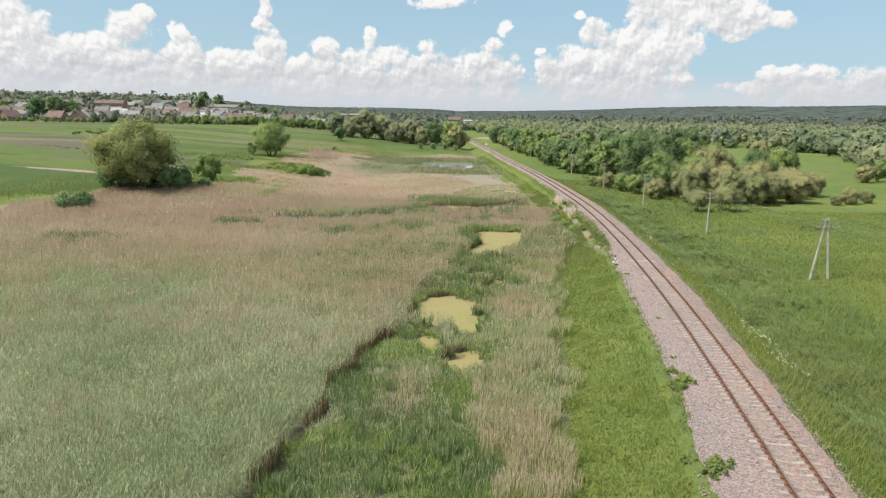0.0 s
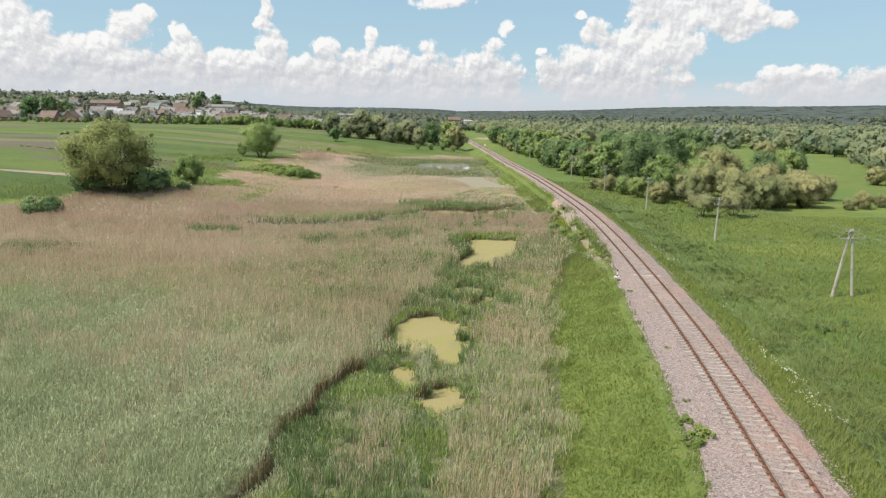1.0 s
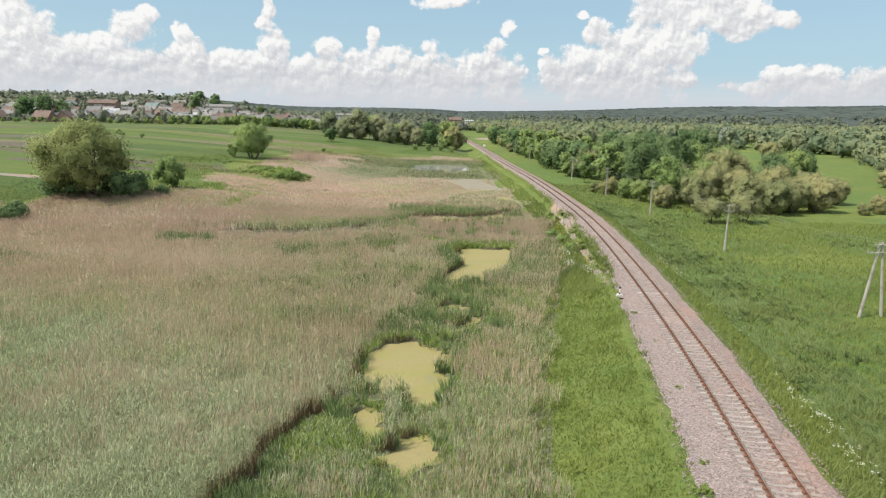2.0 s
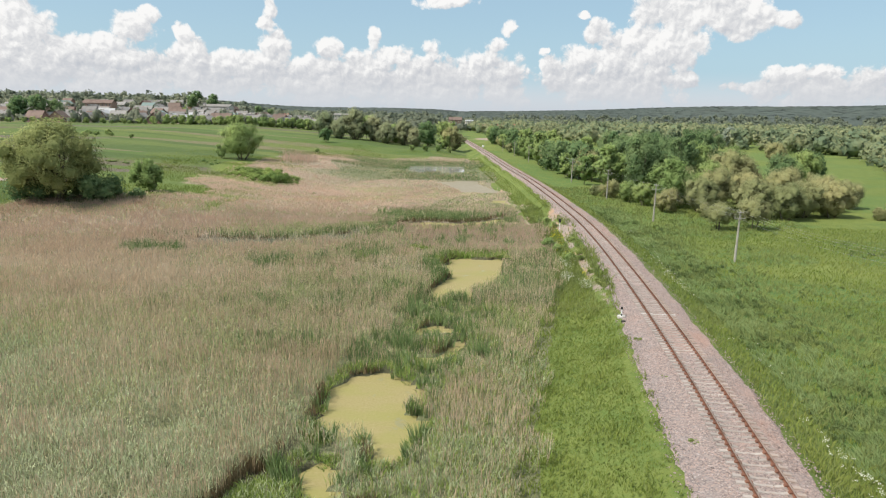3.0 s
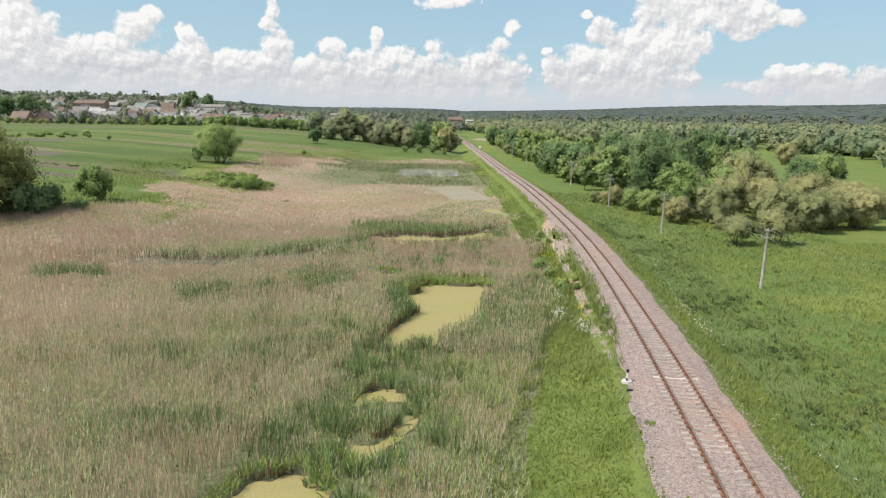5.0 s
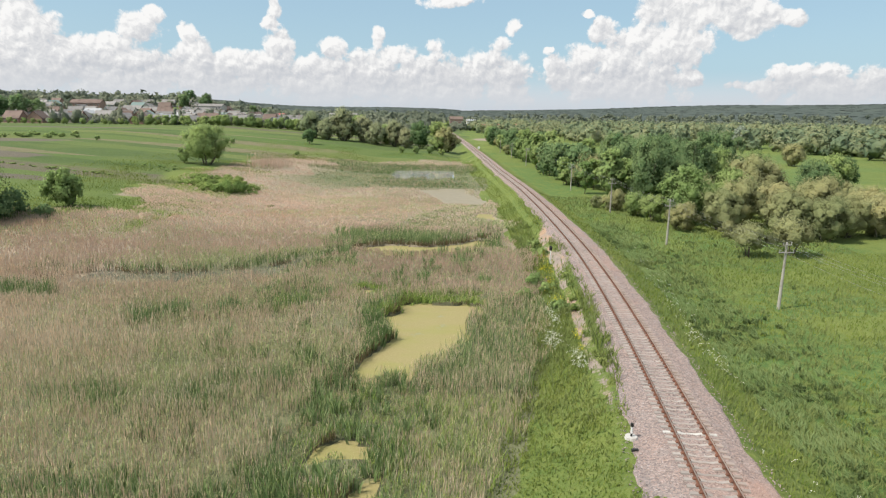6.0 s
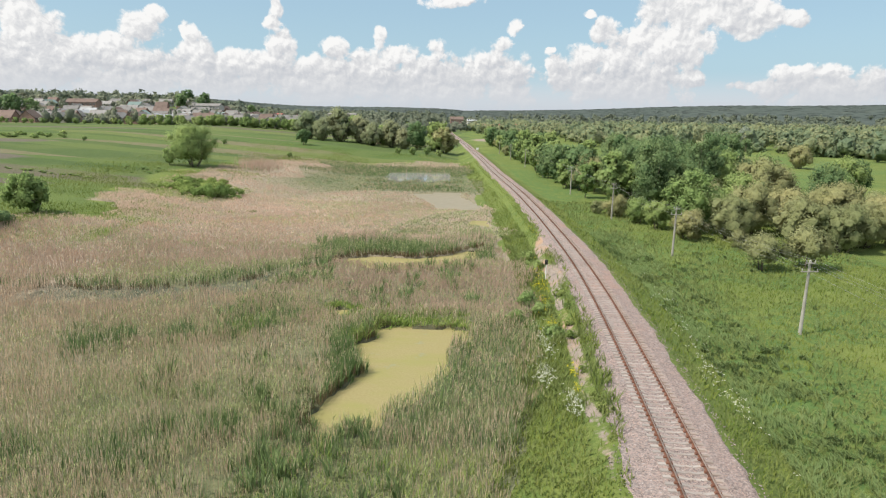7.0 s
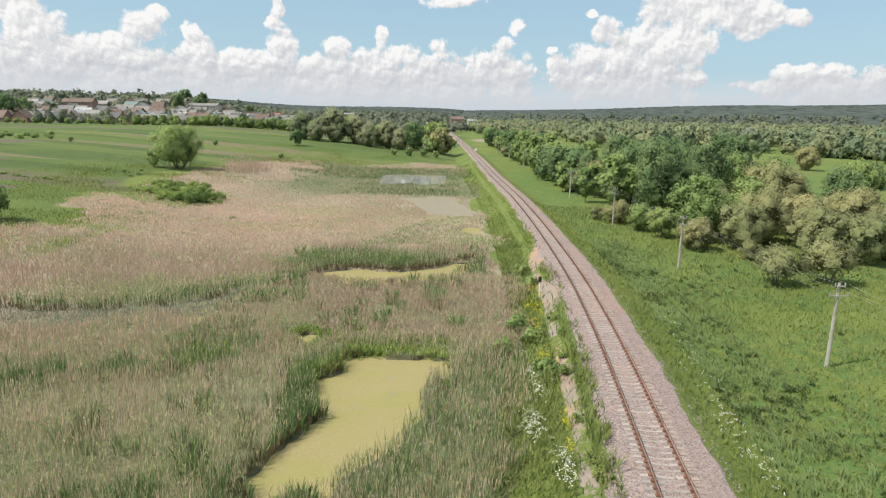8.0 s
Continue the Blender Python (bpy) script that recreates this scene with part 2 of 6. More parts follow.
LEAF_BRIGHT = leafy("bright_leaf", [(0.198, 0.289, 0.0926), (0.255, 0.349, 0.118), (0.319, 0.403, 0.148)], 0.33, 0.2, 0.7, crown=0.55)
LEAF_SILVER = leafy("silver_leaf", [(0.27, 0.31, 0.25), (0.36, 0.40, 0.33), (0.44, 0.47, 0.41)], 0.25, 0.2, 0.7, crown=0.5)
LEAF_FAR = leafy("woodland_leaf", [(0.153, 0.225, 0.153), (0.204, 0.276, 0.175), (0.269, 0.327, 0.194), (0.328, 0.364, 0.216), (0.261, 0.314, 0.211)], 0.45, 0.055, 0.22, crown=0.85)
# far trees: distance haze mixed into the leaf colour, greyer and bluer
LEAF_FAR_HAZE = leafy("far_haze_leaf", [(0.154, 0.199, 0.165), (0.207, 0.245, 0.19), (0.25, 0.285, 0.214)], 0.45, 0.02, 0.3, crown=0.85)
# horizon forest: blue-grey of the haze painted into the base colour
LEAF_RIDGE_HAZE = leafy("ridge_haze_leaf", [(0.0684, 0.0878, 0.0896), (0.0821, 0.102, 0.1), (0.0958, 0.113, 0.108)], 0.1, 0.003, 0.5, crown=0.92)
BARK = two_scale("bark", (0.11, 0.085, 0.06), (0.20, 0.165, 0.125), (0.13, 0.13, 0.09), 9, 1.2)
CONCRETE = two_scale("sleeper_concrete", (0.32, 0.285, 0.26), (0.41, 0.37, 0.34), (0.34, 0.265, 0.225), 14, 1.4)
RUST = two_scale("rusty_steel", (0.155, 0.070, 0.045), (0.24, 0.115, 0.075), (0.11, 0.055, 0.04), 18, 1.0, 0.75)
RAIL_HEAD = two_scale("worn_rail_head", (0.30, 0.22, 0.18), (0.40, 0.32, 0.27), (0.24, 0.16, 0.12), 12, 0.8, 0.45, 0.1, 0.5)
POLE_GREY = two_scale("weathered_pole", (0.36, 0.34, 0.30), (0.48, 0.45, 0.40), (0.28, 0.26, 0.22), 7, 0.8)
WHITE_PAINT = two_scale("white_paint", (0.74, 0.74, 0.72), (0.82, 0.82, 0.80), (0.66, 0.65, 0.60), 11, 2.0, 0.6)
BLACK_PAINT = two_scale("black_paint", (0.018, 0.018, 0.018), (0.035, 0.035, 0.034), (0.05, 0.045, 0.04), 11, 2.0, 0.5)
WHITEWASH = two_scale("worn_whitewash", (0.50, 0.48, 0.45), (0.62, 0.60, 0.57), (0.40, 0.36, 0.33), 9, 1.5, 0.8)
WIRE = two_scale("wire", (0.30, 0.30, 0.29), (0.38, 0.38, 0.37), (0.26, 0.25, 0.24), 4, 0.5, 0.5)
GLASS_WHITE = two_scale("porcelain", (0.42, 0.42, 0.40), (0.52, 0.52, 0.50), (0.36, 0.36, 0.33), 20, 4, 0.3)
PLASTER = [two_scale("plaster_white", (0.48, 0.46, 0.42), (0.56, 0.54, 0.50), (0.40, 0.37, 0.33), 3, 0.4),
           two_scale("plaster_cream", (0.58, 0.50, 0.38), (0.66, 0.58, 0.46), (0.50, 0.43, 0.33), 3, 0.4),
           two_scale("plaster_grey", (0.42, 0.41, 0.39), (0.52, 0.51, 0.49), (0.36, 0.34, 0.31), 3, 0.4),
           two_scale("brick_pink", (0.28, 0.185, 0.155), (0.36, 0.235, 0.20), (0.25, 0.175, 0.145), 4, 0.4)]
ROOFING = [two_scale("slate_sheet_grey", (0.19, 0.18, 0.175), (0.26, 0.25, 0.24), (0.15, 0.145, 0.135), 2, 0.3),
           two_scale("slate_sheet_pale", (0.25, 0.24, 0.23), (0.32, 0.305, 0.295), (0.22, 0.205, 0.19), 2, 0.3),
           two_scale("roof_red", (0.52, 0.16, 0.15), (0.60, 0.22, 0.20), (0.44, 0.15, 0.13), 2, 0.3),
           two_scale("roof_brown", (0.17, 0.125, 0.105), (0.23, 0.17, 0.145), (0.14, 0.105, 0.09), 2, 0.3),
           two_scale("roof_teal", (0.19, 0.26, 0.245), (0.24, 0.31, 0.295), (0.18, 0.24, 0.225), 2, 0.3),
           two_scale("roof_metal_white", (0.40, 0.41, 0.42), (0.47, 0.48, 0.49), (0.36, 0.36, 0.36), 2, 0.3)]


def pane_material():
    m, k, bsdf = material("window_glass", 0.08)
    bsdf.inputs["Base Color"].default_value = (0.03, 0.04, 0.05, 1)
    bsdf.inputs["Specular IOR Level"].default_value = 0.6
    return m


PANE = pane_material()


def gravel_material():
    m, k, bsdf = material("ballast_gravel", 0.95)
    p = place(k)
    v = k.tree.nodes.new("ShaderNodeTexVoronoi")
    k.put(v.inputs["Vector"], p)
    v.inputs["Scale"].default_value = 14.0
    stone = k.add("SeparateColor", v.outputs["Color"]).outputs[0]
    col = k.ramp(stone, [(0.0, (0.165, 0.14, 0.135)), (0.3, (0.25, 0.213, 0.20)), (0.6, (0.32, 0.265, 0.25)), (0.85, (0.38, 0.28, 0.245)), (1.0, (0.44, 0.395, 0.375))])
    rusty = k.smooth(k.noise(p, 0.22, 5.0, 0.6), 0.42, 0.66)
    side = k.add("Attribute", attribute_name="rust").outputs["Fac"]
    rusty = k.math("MULTIPLY", k.math("MULTIPLY_ADD", rusty, 0.75, 0.25), side)
    col = k.mix(rusty, col, k.mix(0.5, col, (0.47, 0.27, 0.20)))
    dust = k.smooth(k.noise(p, 1.3, 4.0), 0.5, 0.75, 0.0, 0.5)
    col = k.mix(dust, col, (0.30, 0.262, 0.252))
    k.put(bsdf.inputs["Base Color"], col)
    bump(k, bsdf, v.outputs["Distance"], 0.9, 0.05)
    return m


GRAVEL = gravel_material()
STONE = two_scale("loose_stone", (0.30, 0.27, 0.26), (0.48, 0.43, 0.41), (0.42, 0.32, 0.28), 8, 0.6)


def ground_material():
    """Meadow, marsh bed, sand and strip fields, told apart by the attributes of the sheet."""
    m, k, bsdf = material("meadow_ground", 1.0)
    p = place(k)
    attr = {n: k.add("Attribute", attribute_name=n).outputs["Fac"] for n in ("marsh", "field", "sand", "rough", "straw", "forest", "plough", "mud_shade")}
    fine = k.noise(p, 2.6, 6.0, 0.7)
    mid = k.noise(p, 0.22, 5.0, 0.62)
    big = k.noise(p, 0.035, 4.0, 0.55)
    tussock = k.noise(p, 0.9, 5.0, 0.65)
    turf = k.ramp(fine, [(0.25, (0.088, 0.132, 0.032)), (0.5, (0.13, 0.172, 0.043)), (0.75, (0.172, 0.205, 0.06))])
    turf = k.mix(k.smooth(mid, 0.42, 0.62), turf, k.ramp(fine, [(0.3, (0.125, 0.168, 0.038)), (0.7, (0.195, 0.225, 0.062))]))
    turf = k.mix(k.smooth(tussock, 0.5, 0.64, 0, 0.32), turf, (0.075, 0.135, 0.030))
    turf = k.mix(k.smooth(big, 0.50, 0.66, 0, 0.4), turf, (0.22, 0.255, 0.07))
    lush = k.ramp(fine, [(0.3, (0.065, 0.125, 0.036)), (0.7, (0.13, 0.205, 0.058))])
    turf = k.mix(k.math("MULTIPLY", attr["rough"], k.smooth(tussock, 0.35, 0.6)), turf, lush)
    # long strips of crops and ploughed earth
    sep = k.add("SeparateXYZ", p)
    skew = k.math("MULTIPLY_ADD", sep.outputs[0], 0.12, sep.outputs[1])
    cell = k.tree.nodes.new("ShaderNodeTexVoronoi")
    k.put(cell.inputs["Vector"], k.add("CombineXYZ", k.math("MULTIPLY", sep.outputs[0], 0.009), k.math("MULTIPLY", skew, 0.075), 0.0))
    cell.inputs["Scale"].default_value, cell.inputs["Randomness"].default_value = 1.0, 0.85
    pick = k.add("SeparateColor", cell.outputs["Color"]).outputs[1]
    crop = k.ramp(pick, [(0.0, (0.080, 0.120, 0.036)), (0.2, (0.110, 0.155, 0.043)), (0.34, (0.135, 0.118, 0.082)), (0.42, (0.095, 0.145, 0.038)), (0.62, (0.145, 0.175, 0.055)), (0.76, (0.070, 0.110, 0.032)), (0.86, (0.185, 0.165, 0.095)), (0.93, (0.120, 0.165, 0.043))])
    n = [x for x in k.tree.nodes if x.bl_idname == "ShaderNodeValToRGB"][-1]
    n.color_ramp.interpolation = "CONSTANT"
    crop = k.mix(1.0, crop, k.ramp(fine, [(0.3, 0.7), (0.7, 1.25)]), "MULTIPLY")
    crop = k.mix(k.smooth(mid, 0.45, 0.65, 0, 0.5), crop, k.mix(tussock, (0.055, 0.100, 0.030), (0.135, 0.175, 0.045)))
    crop = k.mix(k.smooth(big, 0.5, 0.62, 0, 0.45), crop, (0.135, 0.165, 0.048))
    crop = k.mix(k.smooth(k.math("ADD", attr["plough"], k.math("MULTIPLY_ADD", mid, 0.4, -0.2)), 0.42, 0.58), crop, k.ramp(fine, [(0.3, (0.105, 0.092, 0.070)), (0.7, (0.165, 0.145, 0.110))]))
    edge = k.math("ADD", attr["field"], k.math("MULTIPLY_ADD", mid, 0.5, -0.25))
    col = k.mix(k.smooth(edge, 0.4, 0.6), turf, crop)
    bed = k.ramp(fine, [(0.3, (0.11, 0.12, 0.065)), (0.6, (0.175, 0.185, 0.10)), (0.8, (0.25, 0.22, 0.15))])
    old = k.ramp(fine, [(0.3, (0.31, 0.245, 0.19)), (0.7, (0.40, 0.325, 0.255))])
    bed = k.mix(attr["straw"], bed, old)
    # wet mud, coloured near black to carry the shade under the reeds
    bed = k.mix(attr["mud_shade"], bed, k.ramp(fine, [(0.3, (0.028, 0.022, 0.016)), (0.7, (0.055, 0.043, 0.03))]))
    edge = k.math("ADD", attr["marsh"], k.math("MULTIPLY_ADD", tussock, 0.6, -0.3))
    col = k.mix(k.smooth(edge, 0.35, 0.65), col, bed)
    dry = k.ramp(fine, [(0.3, (0.25, 0.205, 0.17)), (0.7, (0.35, 0.295, 0.255))])
    dry = k.mix(k.smooth(mid, 0.48, 0.62), dry, (0.40, 0.27, 0.18))
    edge = k.math("ADD", attr["sand"], k.math("MULTIPLY_ADD", k.noise(p, 1.4, 5.0, 0.7), 0.9, -0.45))
    col = k.mix(k.smooth(edge, 0.42, 0.58), col, dry)
    streaks = k.add("VectorMath", p, (0.35, 1.0, 0.0), operation="MULTIPLY").outputs[0]
    # forested far ground, its greens shifted to blue-grey in place of haze
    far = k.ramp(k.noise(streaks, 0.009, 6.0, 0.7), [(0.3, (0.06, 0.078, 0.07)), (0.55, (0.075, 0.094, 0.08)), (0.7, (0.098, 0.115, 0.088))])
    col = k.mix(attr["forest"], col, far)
    k.put(bsdf.inputs["Base Color"], col)
    bump(k, bsdf, k.math("ADD", fine, tussock), 0.8, 0.15)
    return m


GROUND = ground_material()


def duckweed_material():
    m, k, bsdf = material("duckweed", 0.7)
    p = place(k)
    g = k.noise(p, 6.0, 6.0, 0.7)
    s = k.noise(k.add("VectorMath", p, (0.35, 1.0, 1.0), operation="MULTIPLY").outputs[0], 0.45, 5.0, 0.6)
    col = k.ramp(g, [(0.3, (0.265, 0.225, 0.095)), (0.5, (0.305, 0.26, 0.118)), (0.7, (0.345, 0.295, 0.15))])
    col = k.mix(k.smooth(s, 0.42, 0.66, 0, 0.65), col, (0.265, 0.26, 0.08))
    gap = k.math("MULTIPLY", k.smooth(k.noise(p, 0.5, 6.0, 0.65), 0.60, 0.68), 0.6)
    col = k.mix(gap, col, (0.22, 0.22, 0.13))
    k.put(bsdf.inputs["Base Color"], col)
    k.put(bsdf.inputs["Roughness"], k.math("MULTIPLY_ADD", gap, -0.6, 0.75))
    bump(k, bsdf, g, 0.15, 0.01)
    return m


def open_water_material():
    m, k, bsdf = material("open_water", 0.05)
    p = place(k)
    bsdf.inputs["Base Color"].default_value = (0.34, 0.34, 0.32, 1)
    bsdf.inputs["Specular IOR Level"].default_value = 0.8
    bump(k, bsdf, k.noise(p, 1.2, 3.0), 0.02, 0.03)
    return m


def silt_water_material():
    m, k, bsdf = material("silty_water", 0.45)
    p = place(k)
    g = k.noise(p, 0.6, 5.0, 0.6)
    k.put(bsdf.inputs["Base Color"], k.ramp(g, [(0.35, (0.255, 0.215, 0.14)), (0.7, (0.305, 0.26, 0.18))]))
    return m


DUCKWEED, OPEN_WATER, SILT_WATER = duckweed_material(), open_water_material(), silt_water_material()

# ---- helpers for shapes ----
UP = Vector((0, 0, 1))
TABLE = np.random.RandomState(5).rand(256, 256)


def wander(x, y, size, seed=0):
    """Smooth random values from 0 to 1 over the plan, with lumps about `size` metres wide."""
    u, v = np.asarray(x) / size + seed * 17.3, np.asarray(y) / size + seed * 31.7
    i, j = np.floor(u).astype(int), np.floor(v).astype(int)
    a, b = u - i, v - j
    a, b = a * a * (3 - 2 * a), b * b * (3 - 2 * b)
    t = TABLE
    return ((t[i % 256, j % 256] * (1 - a) + t[(i + 1) % 256, j % 256] * a) * (1 - b)
            + (t[i % 256, (j + 1) % 256] * (1 - a) + t[(i + 1) % 256, (j + 1) % 256] * a) * b)


def ease(v, lo, hi):
    t = np.clip((np.asarray(v, float) - lo) / (hi - lo), 0, 1)
    return t * t * (3 - 2 * t)


def inside(x, y, poly):
    """Which points of the plan lie in a polygon."""
    x, y = np.asarray(x, float), np.asarray(y, float)
    hit = np.zeros(x.shape, bool)
    for (x0, y0), (x1, y1) in zip(poly, poly[1:] + poly[:1]):
        cross = ((y0 > y) != (y1 > y))
        if y1 != y0:
            hit ^= cross & (x < (x1 - x0) * (y - y0) / (y1 - y0) + x0)
    return hit


def mesh_of(name, verts, loops, sizes, materials, smooth=False, slots=None, attributes=None):
    """A mesh from numpy arrays: corner indices and the number of corners of each face."""
    me = bpy.data.meshes.new(name)
    verts, loops, sizes = np.asarray(verts, np.float32), np.asarray(loops, np.int32), np.asarray(sizes, np.int32)
    me.vertices.add(len(verts)), me.loops.add(len(loops)), me.polygons.add(len(sizes))
    me.vertices.foreach_set("co", verts.ravel())
    me.loops.foreach_set("vertex_index", loops)
    me.polygons.foreach_set("loop_start", np.concatenate([[0], np.cumsum(sizes)[:-1]]).astype(np.int32))
    me.polygons.foreach_set("use_smooth", np.full(len(sizes), smooth))
    for m in materials if isinstance(materials, (list, tuple)) else [materials]:
        me.materials.append(m)
    if slots is not None:
        me.polygons.foreach_set("material_index", np.asarray(slots, np.int32))
    for key, values in (attributes or {}).items():
        values = np.asarray(values, np.float32)
        if values.ndim == 2:
            me.attributes.new(key, "FLOAT_VECTOR", "POINT").data.foreach_set("vector", values.ravel())
        else:
            me.attributes.new(key, "FLOAT", "POINT").data.foreach_set("value", values)
    me.update(calc_edges=True)
    me.validate()
    return me


def part(name, bm, mat, parent=None, label="", smooth=False):
    """Links a bmesh as one mesh object under a thing or a part."""
    me = bpy.data.meshes.new(name)
    bm.to_mesh(me)
    bm.free()
    me.materials.append(mat)
    me.polygons.foreach_set("use_smooth", np.full(len(me.polygons), smooth))
    ob = new(name, me)
    if parent is not None:
        ob.parent = parent
    return tagged(ob, label)


def box(bm, x0, x1, y0, y1, z0, z1, bevel=0.0):
    made = bmesh.ops.create_cube(bm, size=1.0, matrix=Matrix.LocRotScale(((x0 + x1) / 2, (y0 + y1) / 2, (z0 + z1) / 2), None, (x1 - x0, y1 - y0, z1 - z0)))
    if bevel:
        bmesh.ops.bevel(bm, geom=list({e for v in made["verts"] for e in v.link_edges}), offset=bevel, segments=1, affect="EDGES")
    return bm


def rod(bm, a, b, ra, rb, sides=8):
    """A tapered round bar from a to b."""
    a, b = Vector(a), Vector(b)
    d = b - a
    m = Matrix.Translation((a + b) / 2) @ UP.rotation_difference(d).to_matrix().to_4x4()
    bmesh.ops.create_cone(bm, cap_ends=True, segments=sides, radius1=ra, radius2=rb, depth=d.length, matrix=m)
    return bm


# ---- the plan: track, embankment, terrain ----
TRACK_Y = [-4600, -300, -80, -30, 0, 20.7, 29.3, 38.7, 47, 57, 65, 76, 92, 108, 121, 143, 174, 225, 295, 420, 613, 800, 4600]
TRACK_X = [-60, -60, -8.5, 1.0, 6.7, 9.95, 11.2, 12.5, 13.6, 14.6, 15.3, 16.2, 17.2, 17.75, 17.7, 17.3, 16.1, 12.6, 8.9, 1.3, -11.7, -24, -24]
FINE_Y = np.arange(-4600, 4600, 2.0)
_raw = np.interp(FINE_Y, TRACK_Y, TRACK_X)
_kernel = np.hanning(15)
FINE_X = np.convolve(np.pad(_raw, 7, mode="edge"), _kernel / _kernel.sum(), "valid")


def track_x(y):
    return np.interp(y, FINE_Y, FINE_X)


def gravel_left(y):
    return np.interp(y, [20, 30, 48, 60, 75, 109, 200], [-4.7, -4.2, -4.1, -3.9, -2.9, -2.6, -2.4])


def gravel_right(y):
    return np.interp(y, [20, 30, 56, 115, 200], [2.6, 2.8, 3.2, 3.4, 3.2])


def bank_left(y):
    """Where the left foot of the bank meets the reeds."""
    return np.interp(y, [15, 29, 49, 61, 78, 97, 115, 300], [-10.6, -10.4, -10.8, -9.6, -7.6, -6.6, -6.5, -7.5])


DUCK_PONDS = [
    [(-9.6, 47.6), (-9.4, 53), (-8.8, 55), (-6.2, 56.2), (-4, 54.4), (-2.7, 52.6), (-3.2, 50), (-3.7, 47), (-4.5, 44.2), (-5.7, 43.8), (-6.0, 46.8), (-8.0, 46.8)],
    [(-9.6, 43.2), (-8.4, 44.2), (-7.0, 43.9), (-7.4, 42.0), (-5.6, 40.9), (-3.9, 40.8), (-3.8, 38.6), (-5.3, 36.3), (-6.8, 38.3), (-8.0, 41)],
    [(-4.9, 58.4), (-4.4, 59.3), (-2.4, 59.6), (-1.7, 62.2), (-0.7, 62.6), (-0.9, 61.0), (-2.0, 58.3), (-3.2, 57.3)],
    [(-3.2, 72.8), (-4.6, 75.6), (-5.1, 76.4), (-3.8, 79.2), (-2.7, 82.7), (-4.1, 86.8), (-4.3, 88.5), (-2.5, 89.7), (-3.0, 91.8), (-1.8, 93.2), (1.0, 92.6),
     (4.0, 93.2), (5.1, 92.8), (4.8, 90), (3.9, 88.4), (3.7, 85), (3.0, 81.3), (2.2, 79.3), (0.0, 76.5), (-0.7, 74.6), (-2.0, 75.6)],
    [(-11.8, 117.6), (-11, 119), (-8, 120.6), (-2.4, 120.2), (2.3, 121.8), (4.3, 124.9), (7.6, 128), (7.4, 122.7), (3.9, 117), (-2.3, 114), (-6.7, 113.5)],
    [(5.2, 146), (5.3, 150.4), (8.2, 151), (8.2, 145.4)],
    [(-8.1, 96.4), (-7.5, 98.2), (-5.5, 96.2), (-6.1, 94.2)],
    [(-20.4, 101.6), (-17.4, 101.9), (-17.3, 99.9), (-19.2, 100)],
    [(-14.4, 90.4), (-14.0, 92.4), (-12.9, 92.2), (-13.0, 90.4)],
    [(-5.2, 63.6), (-4.4, 66.2), (-2.6, 66.2), (-0.6, 65.6), (-1.8, 64.4), (-3.4, 64.8)],
]
SILT_POND = [(-9.5, 186), (-2, 191), (2.4, 191), (3.8, 181), (8.0, 167.5), (6.2, 162), (-1.4, 162.8), (-4.6, 175)]
OPEN_POND = [(-21, 239), (-10, 243), (-1.3, 243), (-0.6, 220), (-8, 217), (-18.5, 217)]
ISLETS = [(-3.7, 50.2, 0.6), (-1.7, 74.0, 0.9), (-6.6, 39.9, 0.8)]
MARSH_EDGE_Y = [-50, 60, 100, 121, 135, 150, 172, 216, 240, 262, 272, 282]
MARSH_EDGE_X = [-95, -92, -78, -60, -50, -54, -62, -64, -60, -50, -25, 5]


def marsh_x(y):
    """The western edge of the marsh."""
    return np.interp(y, MARSH_EDGE_Y, MARSH_EDGE_X)


def bank_fray(x, y):
    """How far the reeds creep up or draw back from the bank."""
    return 6.5 * (wander(x, y, 8, 51) - 0.6) * ease(y, 98, 130)


def marsh_rim(x, y):
    """The same edge, frayed."""
    return marsh_x(y) + 15 * (wander(x, y, 11, 48) - 0.5) + 7 * (wander(x, y, 4, 49) - 0.5)


BED_Y = [15, 21.7, 29.3, 34.5, 40.3, 45, 52, 59, 66, 75, 82, 90, 100, 110]
BED_X = [-15.8, -15.2, -14.0, -13.6, -12.1, -10.6, -10.2, -8.1, -6.8, -5.8, -4.2, -5.4, -8.0, -10]


def bed_edge(x, y):
    """The eastern edge of the tall reed bed."""
    return np.interp(y, BED_Y, BED_X) + (wander(x, y, 2.2, 22) - 0.5) * (1.6 + 5.0 * ease(y, 54, 64))


def in_ponds(x, y, grow=0.0):
    wx = x + (wander(x, y, 1.1, 1) - 0.5) * 0.9
    wy = y + (wander(x, y, 1.3, 2) - 0.5) * 0.9
    hit = np.zeros(np.shape(x), bool)
    for poly in DUCK_PONDS + [SILT_POND, OPEN_POND]:
        if grow:
            c = np.mean(poly, axis=0)
            poly = [tuple(c + (np.array(q) - c) * (1 + grow / max(1.0, np.linalg.norm(np.array(q) - c)))) for q in poly]
        hit |= inside(wx, wy, poly)
    for cx, cy, r in ISLETS:
        hit &= (wx - cx) ** 2 + (wy - cy) ** 2 > (r + grow) ** 2
    return hit


def ridge(x, y):
    """Wooded hills on the horizon."""
    r = np.hypot(x, y)
    a = np.degrees(np.arctan2(x, y))
    top = np.interp(a, [-180, -60, -40, -25, -12, 0, 10, 22, 34, 60, 180], [60, 60, 52, 46, 40, 42, 58, 80, 86, 80, 60])
    return top * ease(r, 1300, 3000) * (0.92 + 0.16 * wander(x, y, 420, 3))


